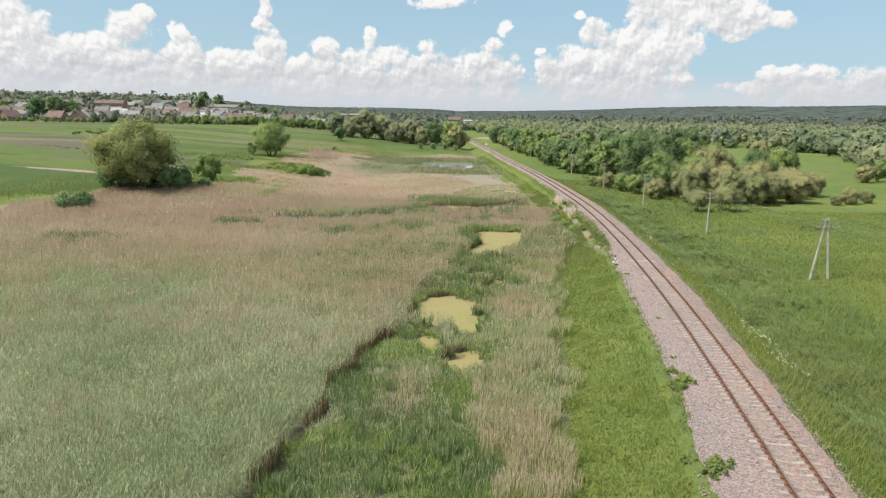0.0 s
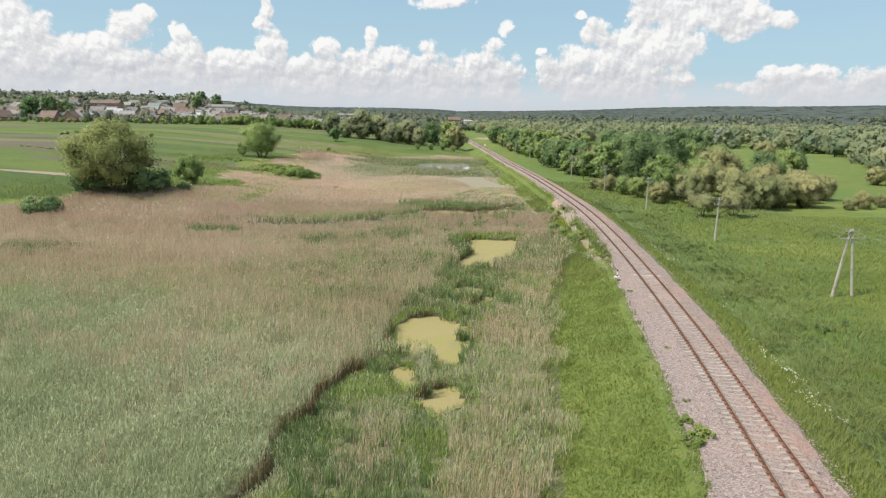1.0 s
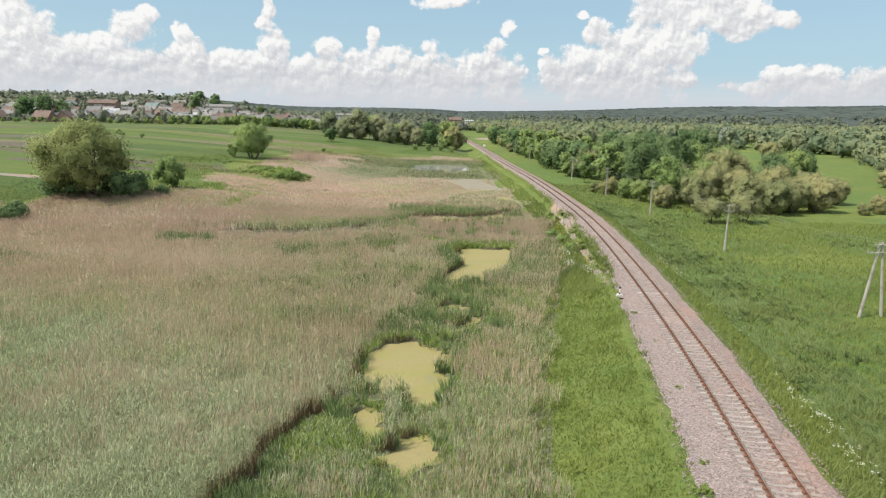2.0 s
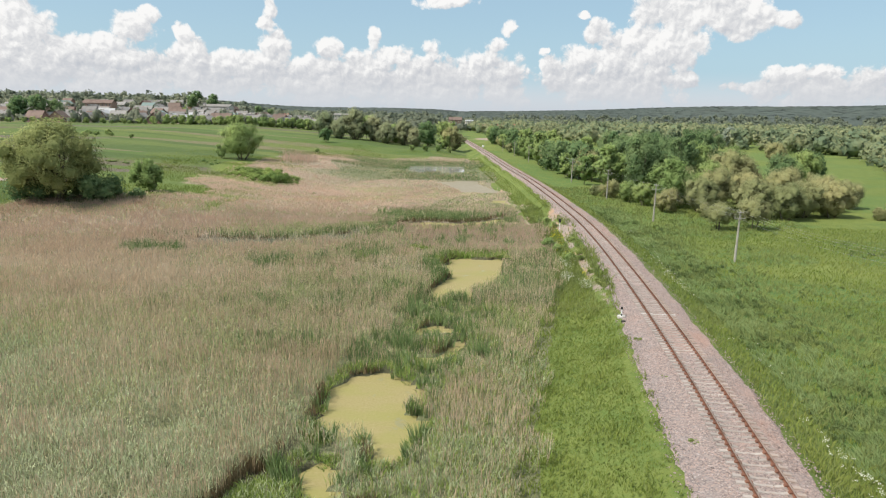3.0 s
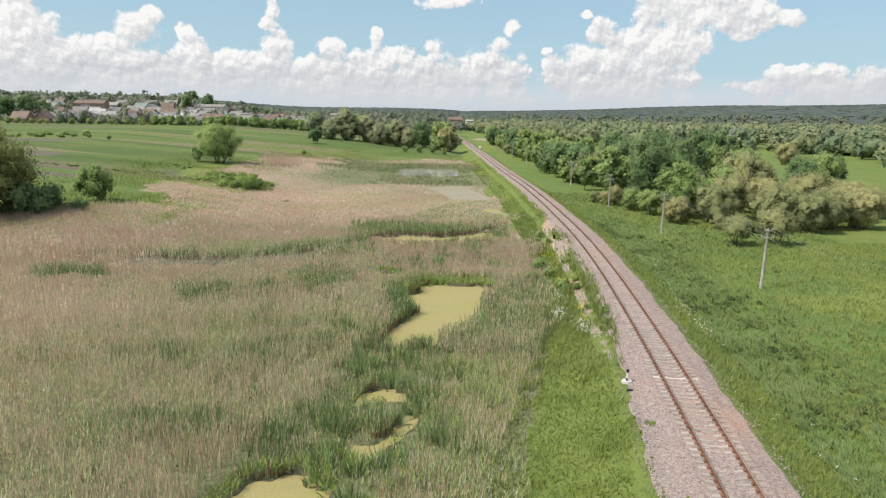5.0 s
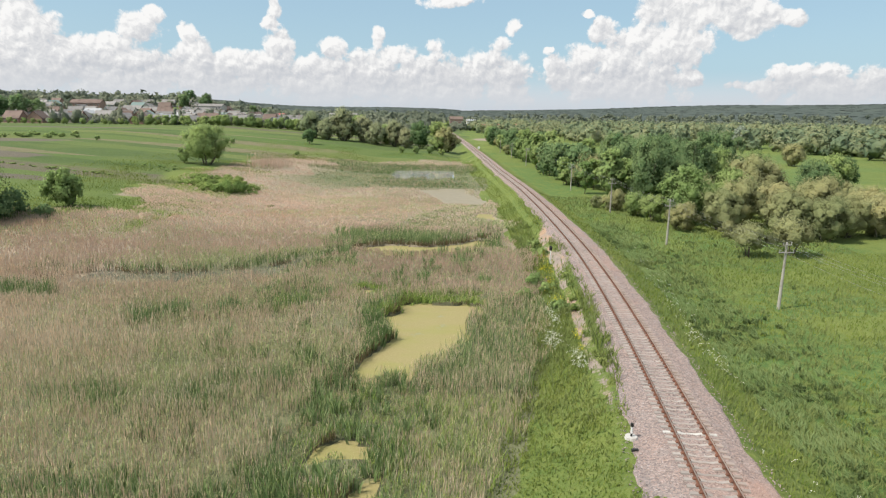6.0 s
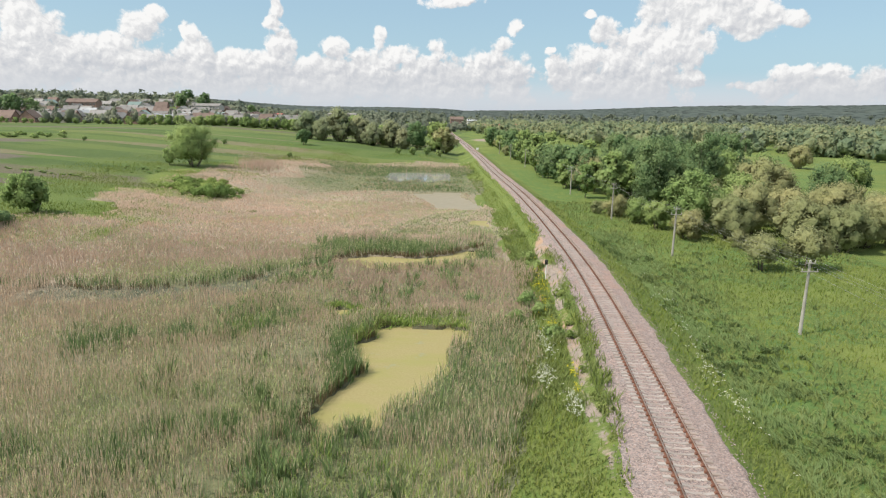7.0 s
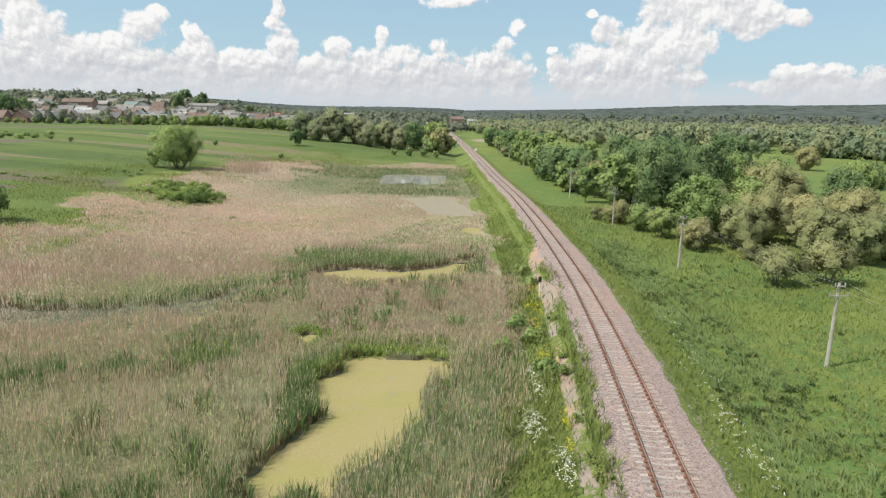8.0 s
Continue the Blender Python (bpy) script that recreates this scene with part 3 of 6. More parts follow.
def ground_z(x, y):
    x, y = np.asarray(x, float), np.asarray(y, float)
    s = x - track_x(y)
    left = 0.12 + 0.10 * wander(x, y, 3.0, 4)
    left = left + 3.0 * ease(-x, 26, 62) * ease(y, 82, 128)
    left = left + 0.060 * np.clip(-60 - x, 0, 80) * ease(y, 60, 150)
    left = left + 2.6 * ease(y, 258, 310) * ease(-s, 6, 24)
    left = left + 21.0 * ease(y, 430, 820) * ease(-x, 100, 300) * ease(-x / np.maximum(y, 1), 0.24, 0.46)
    right = 0.35 + 0.35 * (wander(x, y, 26, 5) - 0.4) + 0.10 * wander(x, y, 4, 6)
    right = right + 2.2 * ease(y, 300, 700)
    base = np.where(s < 0, left, right)
    gl, gr, bl = gravel_left(y), gravel_right(y), bank_left(y)
    crown = 2.0 + 0.0 * s
    lt = np.clip((s - bl) / (gl - bl), 0, 1)
    lt = lt * (0.55 + 0.45 * lt)
    slope_l = base + (crown - 0.12 - base) * lt
    rt = np.clip((s - gr + 0.5) / 4.4, 0, 1)
    slope_r = crown + (base - crown) * (rt * (1.6 - 0.6 * rt))
    z = np.where(s < gl, slope_l, np.where(s > gr - 0.5, slope_r, crown))
    lumps = 0.10 * (wander(x, y, 1.1, 7) - 0.5) * ((s < gl - 0.4) | (s > gr + 0.2))
    z = z + lumps + ridge(x, y)
    return np.where((s < bl) & (x > -40) & in_ponds(x, y), -0.45, z)


def spread(near, step, far, growth):
    out = [near]
    while out[-1] < far:
        step *= growth
        out.append(out[-1] + step)
    return out


def red_earth(x, y):
    """Bare reddish sand beside the signal."""
    return np.exp(-((x - 14.9) / 0.8) ** 2 - ((y - 122.5) / 4.5) ** 2) + 0.8 * np.exp(-((x - 14.6) / 0.6) ** 2 - ((y - 107.5) / 4.0) ** 2)


def build_ground():
    west = [-v for v in spread(32, 1.2, 4600, 1.12)]
    s = np.array(sorted(west) + list(np.arange(-31.6, 12.2, 0.42)) + spread(12.6, 0.8, 4600, 1.10))
    y = np.array([-v for v in reversed(spread(0, 3, 4600, 1.3))][:-1] + list(np.arange(0, 132, 0.62)) + spread(132.5, 0.9, 4800, 1.045))
    S, Y = np.meshgrid(s, y)
    X = S + track_x(Y)
    Z = ground_z(X, Y)
    nx, ny = len(s), len(y)
    i = np.arange(nx * ny).reshape(ny, nx)
    quads = np.stack([i[:-1, :-1], i[:-1, 1:], i[1:, 1:], i[1:, :-1]], -1).reshape(-1, 4)
    marsh = ((S < bank_left(Y) + 0.6 + bank_fray(X, Y)) & (X > marsh_rim(X, Y)) & (Y < 284)).astype(float)
    field = ease(marsh_rim(X, Y) - X, 2, 9) * ease(Y, 90, 120) + ease(Y, 276, 300) * (S < -14)
    strip = (0.35 + 0.6 * wander(X, Y, 2.2, 14)) * np.exp(-((S + 3.75) / 0.46) ** 2) * ease(Y, 66, 74) * (1 - ease(Y, 118, 130))
    strip += red_earth(X, Y)
    strip += 0.36 * np.exp(-((S - gravel_left(Y) + 0.1) / 0.4) ** 2) * (Y < 130)
    strip += 0.36 * np.exp(-((S - gravel_right(Y) - 0.3) / 0.5) ** 2)
    strip += np.exp(-((X - 38) / 34) ** 4 - ((Y - 500) / 22) ** 4)
    strip += (np.exp(-((X + 92) / 14) ** 2 - ((Y - 132) / 2.2) ** 2))
    straw = np.clip(np.maximum(ease(Y, 96, 128), ease(-X, 18, 45) * ease(Y, 62, 90)) * (0.35 + 0.65 * wander(X, Y, 9, 15)) - 0.9 * ease(X, -46, -30) * ease(Y, 184, 198) * (1 - ease(Y, 256, 266)), 0, 1)
    # where it lies: painted shade at the bed's foot, fainter mud round ponds
    mud_shade = np.exp(-((X - bed_edge(X, Y) - 0.1) / 0.42) ** 2) * (1 - ease(Y, 46, 56)) * ease(wander(X, Y, 3, 59), 0.3, 0.6) + 0.6 * (in_ponds(X, Y, 0.5) & (Y < 130))
    plough = sum(np.exp(-((X - cx) / rx) ** 4 - ((Y - cy) / ry) ** 4) for cx, cy, rx, ry in ((-142, 196, 34, 9), (-178, 250, 40, 12), (-96, 158, 20, 3.5), (-190, 330, 50, 9)))
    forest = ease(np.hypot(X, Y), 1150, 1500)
    rough = np.clip(ease(S, 6.2, 7.2) * (1 - ease(S + 5 * (wander(X, Y, 6, 60) - 0.5), 10, 18)) * (Y < 260) + 0.15 * (S < -2.6) * (S > -14) + 0.9 * ease(wander(X, Y, 9, 9), 0.48, 0.60) * (S > 7), 0, 1)
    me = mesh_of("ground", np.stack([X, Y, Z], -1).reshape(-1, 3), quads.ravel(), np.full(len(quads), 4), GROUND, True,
                 attributes={"marsh": marsh.ravel(), "field": np.clip(field, 0, 1).ravel(), "sand": np.clip(strip, 0, 1).ravel(), "rough": rough.ravel(), "straw": straw.ravel(), "forest": forest.ravel(), "mud_shade": np.clip(mud_shade, 0, 1).ravel(), "plough": np.clip(plough, 0, 1).ravel()})
    return tagged(new("ground", me), "green meadow and marsh ground with strip fields reaching the horizon", "ground", kind="structure")


build_ground()


def build_pond(poly, mat, label, z):
    """A level sheet of water; its rim runs on under the banks."""
    x, y = [q[0] for q in poly], [q[1] for q in poly]
    bm = bmesh.new()
    ring = [bm.verts.new((u, v, z)) for u, v in ((min(x) - 1.2, min(y) - 1.2), (max(x) + 1.2, min(y) - 1.2), (max(x) + 1.2, max(y) + 1.2), (min(x) - 1.2, max(y) + 1.2))]
    bm.faces.new(ring)
    return tagged(part("water", bm, mat), label, "pond", "ponds in the marsh", "structure")


for i, poly in enumerate(DUCK_PONDS):
    build_pond(poly, DUCKWEED, "pond covered with yellow-green duckweed among reeds", -0.004 * i)
build_pond(SILT_POND, SILT_WATER, "shallow silty pond among dry reeds", 0.0)
build_pond(OPEN_POND, OPEN_WATER, "open pond mirroring the pale sky", 0.0)


def build_ballast():
    y = np.concatenate([np.arange(-40, 140, 0.45), np.array(spread(140, 0.6, 760, 1.02))])
    cols = [-1.0, -0.86, -0.72, -0.55, -0.42, -0.30, -0.15, 0.0, 0.15, 0.30, 0.45, 0.62, 0.8, 1.0]
    X, Y, Z, R = [], [], [], []
    tx = track_x(y)
    for c in cols:
        ragged = (wander(y, y * 0 + c, 0.8, 11) - 0.5) * 0.9 + (wander(y, y * 0, 3.5, 12) - 0.5) * 0.9
        wide = np.where(c < 0, -gravel_left(y), gravel_right(y))
        s = c * wide + np.sign(c) * ragged * abs(c) ** 6
        top = np.interp(np.abs(s), [0, 1.55, 2.4, 3.2], [2.235, 2.23, 2.06, 2.0])
        edge = abs(c) == 1.0
        z = ground_z(tx + s, y)
        z = (z - 0.12) if edge else np.maximum(top, z + 0.03) + (wander(s, y, 0.35, 13) - 0.5) * 0.07
        X.append(tx + s), Y.append(y), Z.append(z)
        R.append(np.interp(s, [-3.0, -1.7, -1.0, 1.0, 2.0, 3.4], [0.15, 0.35, 0.55, 0.6, 1.0, 0.15]))
    X, Y, Z, R = (np.stack(v, 1) for v in (X, Y, Z, R))
    n, m = X.shape
    i = np.arange(n * m).reshape(n, m)
    q = np.stack([i[:-1, :-1], i[:-1, 1:], i[1:, 1:], i[1:, :-1]], -1).reshape(-1, 4)
    me = mesh_of("ballast", np.stack([X, Y, Z], -1).reshape(-1, 3), q.ravel(), np.full(len(q), 4), GRAVEL, False, attributes={"rust": R.ravel()})
    return tagged(new("ballast", me), "pinkish grey gravel ballast bed under the track", "ballast", kind="structure")


build_ballast()

# ---- railway track ----
SPACING = 0.545
RAIL_Z = 2.30


def along_track(start, stop, step):
    """Places every `step` metres along the centre line, with the heading there."""
    y = np.arange(start - 5, stop + 5, 0.25)
    x = track_x(y)
    d = np.concatenate([[0], np.cumsum(np.hypot(np.diff(x), np.diff(y)))])
    t = np.arange(np.interp(start, y, d), np.interp(stop, y, d), step)
    py = np.interp(t, d, y)
    px = track_x(py)
    return px, py, np.arctan2(track_x(py + 0.5) - track_x(py - 0.5), 1.0)


def build_rail(parent, offset):
    profile = [(-0.036, 0.17), (0.036, 0.17), (0.036, 0.13), (0.010, 0.11), (0.010, 0.03), (0.070, 0.012), (0.070, 0.0), (-0.070, 0.0), (-0.070, 0.012), (-0.010, 0.03), (-0.010, 0.11), (-0.036, 0.13)]
    px, py, a = along_track(-30, 720, 1.5)
    P = np.array(profile)
    n, m = len(px), len(P)
    c, s = np.cos(a), np.sin(a)
    w = offset + P[None, :, 0]
    V = np.stack([px[:, None] + w * c[:, None], py[:, None] - w * s[:, None], np.broadcast_to(RAIL_Z + P[None, :, 1], (n, m))], -1)
    i = np.arange(n * m).reshape(n, m)
    j = np.roll(i, -1, axis=1)
    q = np.stack([i[:-1], i[1:], j[1:], j[:-1]], -1).reshape(-1, 4)
    slots = np.tile([1] + [0] * (m - 1), n - 1)
    ob = new("rail", mesh_of("rail", V.reshape(-1, 3), q.ravel(), np.full(len(q), 4), [RUST, RAIL_HEAD], False, slots))
    ob.parent = parent
    return tagged(ob, "rusty brown steel rail with a worn head")


def sleeper_mesh(name, paint):
    """A concrete sleeper, waisted in the middle, with its rail fastenings."""
    bm = bmesh.new()
    half = [(-1.35, 0.14, 0.0), (-0.62, 0.138, 0.01), (-0.3, 0.115, -0.045), (0.3, 0.115, -0.045), (0.62, 0.138, 0.01), (1.35, 0.14, 0.0)]
    rows = []
    for x, w, z in half:
        rows.append([bm.verts.new((x, -w, -0.17)), bm.verts.new((x, -w * 0.72, z)), bm.verts.new((x, w * 0.72, z)), bm.verts.new((x, w, -0.17))])
    for a, b in zip(rows, rows[1:]):
        for i in range(3):
            bm.faces.new((a[i], b[i], b[i + 1], a[i + 1]))
    bm.faces.new(rows[0]), bm.faces.new(rows[-1])
    for x in (-0.80, 0.80):
        made = bmesh.ops.create_cube(bm, size=1.0, matrix=Matrix.LocRotScale((x, 0, 0.035), None, (0.36, 0.17, 0.09)))
        for v in made["verts"]:
            v.co.x = x + (v.co.x - x) * (0.72 if v.co.z > 0.05 else 1.0)
        for f in {f for v in made["verts"] for f in v.link_faces}:
            f.material_index = 1
    bmesh.ops.recalc_face_normals(bm, faces=bm.faces)
    me = bpy.data.meshes.new(name)
    bm.to_mesh(me)
    bm.free()
    me.materials.append(paint)
    me.materials.append(RUST)
    return me


def build_track():
    track = tagged(new("railway_track"), "single railway track with rusty rails on concrete sleepers", "railway track")
    for offset in (-0.80, 0.80):
        build_rail(track, offset)
    plain, painted = sleeper_mesh("sleeper", CONCRETE), sleeper_mesh("painted_sleeper", WHITEWASH)
    px, py, a = along_track(16.5, 700, SPACING)
    mark = int(np.argmin(np.abs(py - 64.4)))
    far_v, far_f, far_s, base = [], [], [], 0
    pv = np.array([(x, y, z) for x in (-1.35, 1.35) for y, z in ((-0.14, -0.15), (-0.10, 0.0), (0.10, 0.0), (0.14, -0.15))])
    bar = [(0, 4, 5, 1), (1, 5, 6, 2), (2, 6, 7, 3), (0, 1, 2, 3), (7, 6, 5, 4)]
    for i in range(len(px)):
        if i < 300:
            ob = new("sleeper", painted if i == mark else plain)
            ob.parent = track
            ob.matrix_basis = pose(px[i], py[i], RAIL_Z - 0.012 + random.uniform(-0.008, 0.008), 0, 0, -math.degrees(a[i]) + random.uniform(-0.6, 0.6))
            if i == mark:
                tagged(ob, "sleeper painted white across the track")
        else:
            c, s = math.cos(a[i]), math.sin(a[i])
            far_v.append(np.stack([px[i] + pv[:, 0] * c + pv[:, 1] * s, py[i] - pv[:, 0] * s + pv[:, 1] * c, RAIL_Z - 0.012 + pv[:, 2]], -1))
            for f in bar:
                far_f.append(np.array(f) + base), far_s.append(0)
            base += len(pv)
    me = mesh_of("distant_sleepers", np.concatenate(far_v), np.concatenate(far_f), [len(f) for f in far_f], [CONCRETE, RUST], False, far_s)
    ob = new("distant_sleepers", me)
    ob.parent = track
    tagged(ob, "distant concrete sleepers", kind="stuff")
    return track


build_track()


def build_stones():
    """Loose stones of the ballast and beside it."""
    rng = np.random.RandomState(21)
    n = 15000
    y = 17 + 100 * rng.rand(n) ** 1.5
    s = rng.uniform(-1, 1, n)
    s = np.where(s < 0, s * -gravel_left(y) * 1.0, s * gravel_right(y) * 1.0)
    ok = ~((np.abs(np.abs(s) - 0.8) < 0.09))
    y, s = y[ok], s[ok]
    n = len(y)
    x = track_x(y) + s
    top = np.maximum(np.interp(np.abs(s), [0, 1.55, 2.4, 3.2], [2.235, 2.23, 2.06, 2.0]), ground_z(x, y) + 0.03)
    size = rng.uniform(0.025, 0.06, n)
    oct_v = np.array([(1, 0, -0.4), (0, 1, -0.4), (-1, 0, -0.4), (0, -1, -0.4), (0.3, 0.2, 0.9)])
    oct_f = np.array([(0, 1, 4), (1, 2, 4), (2, 3, 4), (3, 0, 4), (0, 3, 1), (1, 3, 2)])
    V = oct_v[None] * (size[:, None, None] * rng.uniform(0.6, 1.3, (n, 5, 3)))
    r = rng.rand(n) * 6.28
    c, sn = np.cos(r)[:, None], np.sin(r)[:, None]
    V = np.stack([V[..., 0] * c - V[..., 1] * sn + x[:, None], V[..., 0] * sn + V[..., 1] * c + y[:, None], V[..., 2] * 0.8 + top[:, None] + 0.015], -1)
    F = (oct_f[None] + (np.arange(n) * 5)[:, None, None]).reshape(-1)
    me = mesh_of("loose_stones", V.reshape(-1, 3), F, np.full(n * 6, 3), GRAVEL, False, attributes={"rust": np.repeat(np.interp(s, [-3, -1, 1, 2, 3.4], [0.1, 0.4, 0.5, 0.9, 0.1]), 5)})
    return tagged(new("loose_stones", me), "loose grey and pink ballast stones", "gravel", kind="stuff")


build_stones()


def build_marker():
    """A low limit post, striped black and white, in a disc of white-washed stones."""
    x, y = 12.2, 64.4
    z = float(ground_z(x, y))
    z = max(z, 1.95)
    post = tagged(new("limit_post"), "small black and white striped post in a white-washed disc", "track marker")
    post.matrix_basis = pose(x, y, z)
    bm = bmesh.new()
    bmesh.ops.create_cone(bm, cap_ends=True, segments=28, radius1=0.36, radius2=0.30, depth=0.14, matrix=Matrix.Translation((0, 0, 0.05)))
    for v in bm.verts:
        v.co += Vector((random.uniform(-0.02, 0.02), random.uniform(-0.02, 0.02), 0))
    part("base_disc", bm, WHITEWASH, post, "white-washed round base")
    for i, mat in enumerate((BLACK_PAINT, WHITE_PAINT, WHITE_PAINT, BLACK_PAINT)):
        bm = rod(bmesh.new(), (0, 0, 0.1 + i * 0.19), (0, 0, 0.29 + i * 0.19), 0.055 if i < 3 else 0.085, 0.055 if i < 3 else 0.08, 10)
        part("band", bm, mat, post, ("black" if mat is BLACK_PAINT else "white") + " painted band")
    block = tagged(part("sleeper_stub", box(bmesh.new(), -0.17, 0.17, -0.08, 0.08, -0.02, 0.14, 0.02), BLACK_PAINT), "short dark block lying on the gravel", "block")
    block.matrix_basis = pose(12.05, 63.1, max(1.95, float(ground_z(12.05, 63.1))), 0, 0, 8)


build_marker()


def build_signal():
    """A short white post with a black head beside the track."""
    x, y = 13.5, 107.2
    z = float(ground_z(x, y))
    thing = tagged(new("track_signal"), "slender white post with a small black signal head", "signal")
    thing.matrix_basis = pose(x, y, z - 0.05)
    part("post", rod(bmesh.new(), (0, 0, 0), (0, 0, 1.75), 0.06, 0.05), WHITE_PAINT, thing, "white post")
    bm = box(bmesh.new(), -0.16, 0.16, -0.12, 0.12, 1.72, 2.25, 0.04)
    head = part("head", bm, BLACK_PAINT, thing, "black signal head")
    part("hood", rod(bmesh.new(), (0, -0.12, 2.05), (0, -0.26, 2.04), 0.08, 0.09, 10), BLACK_PAINT, head)


build_signal()


def build_sign(x, y, height):
    z = float(ground_z(x, y))
    thing = tagged(new("track_sign"), "small white sign board on a post beside the track", "track sign")
    thing.matrix_basis = pose(x, y, z - 0.05)
    part("post", rod(bmesh.new(), (0, 0, 0), (0, 0, height), 0.05, 0.05), POLE_GREY, thing)
    part("board", box(bmesh.new(), -0.55, 0.55, -0.03, 0.03, height - 1.0, height, 0.01), WHITE_PAINT, thing, "white board")


build_sign(8.3, 335, 2.2)


def build_log():
    """A dead branch lying in the duckweed."""
    log = tagged(new("dead_log"), "grey dead log lying in the pond's edge", "log")
    part("trunk", rod(bmesh.new(), (4.9, 125.3, 0.05), (8.3, 124.6, 0.35), 0.12, 0.08, 8), BARK, log)
    part("branch", rod(bmesh.new(), (6.4, 125.0, 0.18), (6.9, 125.9, 0.75), 0.05, 0.02, 6), BARK, log)


build_log()

# ---- pole line ----
POLES = [(33.8, 93.3), (32.3, 123.2), (30.8, 153), (29.2, 190), (27.4, 232), (25.2, 270), (22.4, 310), (19.4, 350)]
POLE_TOPS = []


def build_arm(thing, z, reach, turn, aside=0.0):
    c, s = math.cos(turn), math.sin(turn)
    bm = bmesh.new()
    made = bmesh.ops.create_cube(bm, size=1.0, matrix=Matrix.LocRotScale((aside, -0.13, z), Euler((0, 0, turn)), (reach * 2, 0.08, 0.085)))
    arm = part("crossarm", bm, POLE_GREY, thing)
    pins = []
    for u in (-0.9, 0.9):
        p = Vector((aside + u * reach * c, u * reach * s - 0.13, z + 0.05))
        bm = rod(bmesh.new(), p, p + Vector((0, 0, 0.10)), 0.02, 0.02, 6)
        rod(bm, p + Vector((0, 0, 0.08)), p + Vector((0, 0, 0.20)), 0.045, 0.025, 8)
        part("insulator", bm, GLASS_WHITE, arm, "pale porcelain insulator")
        pins.append(p + Vector((0, 0, 0.22)))
    return pins


def build_pole(x, y, height=6.5, legs=1, turn=0.1):
    z = float(ground_z(x, y))
    thing = tagged(new("utility_pole"), "weathered grey utility pole with crossarms, standing in the meadow" if legs == 1 else "weathered grey A-frame utility pole with two legs", "utility pole", "poles along the railway")
    thing.matrix_basis = pose(x, y, z - 0.1)
    if legs == 1:
        part("pole", rod(bmesh.new(), (0, 0, 0), (0, 0, height + 0.1), 0.16, 0.10, 10), POLE_GREY, thing, smooth=False)
    else:
        part("leg", rod(bmesh.new(), (0.12, 0, 0), (-0.85, 0, height + 0.1), 0.15, 0.10, 10), POLE_GREY, thing)
        part("leg", rod(bmesh.new(), (-2.15, -0.4, 0), (-1.03, 0, height + 0.05), 0.15, 0.10, 10), POLE_GREY, thing)
    aside = -0.9 if legs == 2 else 0.0
    pins = build_arm(thing, height - 0.12, 0.75 if legs == 2 else 0.42, turn, aside) + build_arm(thing, height - 0.85, 1.5 if legs == 2 else 0.75, turn, aside)
    POLE_TOPS.append([p + Vector((x, y, z - 0.1)) for p in pins])


build_pole(40.2, 36.0, 6.6)
build_pole(36.1, 64.3, 7.0, 2, 0.12)
for px, py in POLES:
    build_pole(px, py, 6.6)


def build_wire(a, b):
    cu = bpy.data.curves.new("wire", "CURVE")
    cu.dimensions, cu.bevel_depth, cu.bevel_resolution = "3D", 0.007, 0
    sp = cu.splines.new("POLY")
    n = 12
    sp.points.add(n)
    for i in range(n + 1):
        t = i / n
        p = a.lerp(b, t) - UP * (4 * t * (1 - t) * 0.55)
        sp.points[i].co = (*p, 1)
    cu.materials.append(WIRE)
    tagged(new("overhead_wire", cu), "thin sagging overhead wire between two poles", "wire", "wires of the pole line")


for a, b in zip(POLE_TOPS[:7], POLE_TOPS[1:8]):
    for p, q in zip(a, b):
        build_wire(p, q)

# ---- marsh plants, grass, flowers ----


def blades(name, x, y, z, h, w, lean, mat, label, category, seed, widths=(1.0, 0.85), bias=0.0, heading=None):
    """Many upright blades in one mesh; each bends over a little towards its tip."""
    rng = np.random.RandomState(seed)
    n = len(x)
    a = rng.rand(n) * 2 * np.pi if heading is None else heading
    face = rng.rand(n) * 2 * np.pi
    lx, ly = np.cos(a) * lean * h + bias * h, np.sin(a) * lean * h
    wx, wy = np.cos(face) * w / 2, np.sin(face) * w / 2
    V = np.empty((n, 5, 3), np.float32)
    mid = rng.uniform(0.45, 0.62, n)
    for i, (t, k) in enumerate(((np.zeros(n), widths[0]), (mid, widths[1]))):
        cx, cy, cz = x + lx * t * t, y + ly * t * t, z + h * t
        V[:, 2 * i] = np.stack([cx - wx * k, cy - wy * k, cz], -1)
        V[:, 2 * i + 1] = np.stack([cx + wx * k, cy + wy * k, cz], -1)
    V[:, 4] = np.stack([x + lx, y + ly, z + h * (1 - 0.25 * np.minimum(1, lean) ** 2)], -1)
    b = (np.arange(n) * 5)[:, None]
    F = np.concatenate([b + [0, 1, 3, 2], b + [2, 3, 4]], 1).ravel()
    me = mesh_of(name, V.reshape(-1, 3), F, np.tile([4, 3], n), mat)
    return tagged(new(name, me), label, category, kind="stuff")


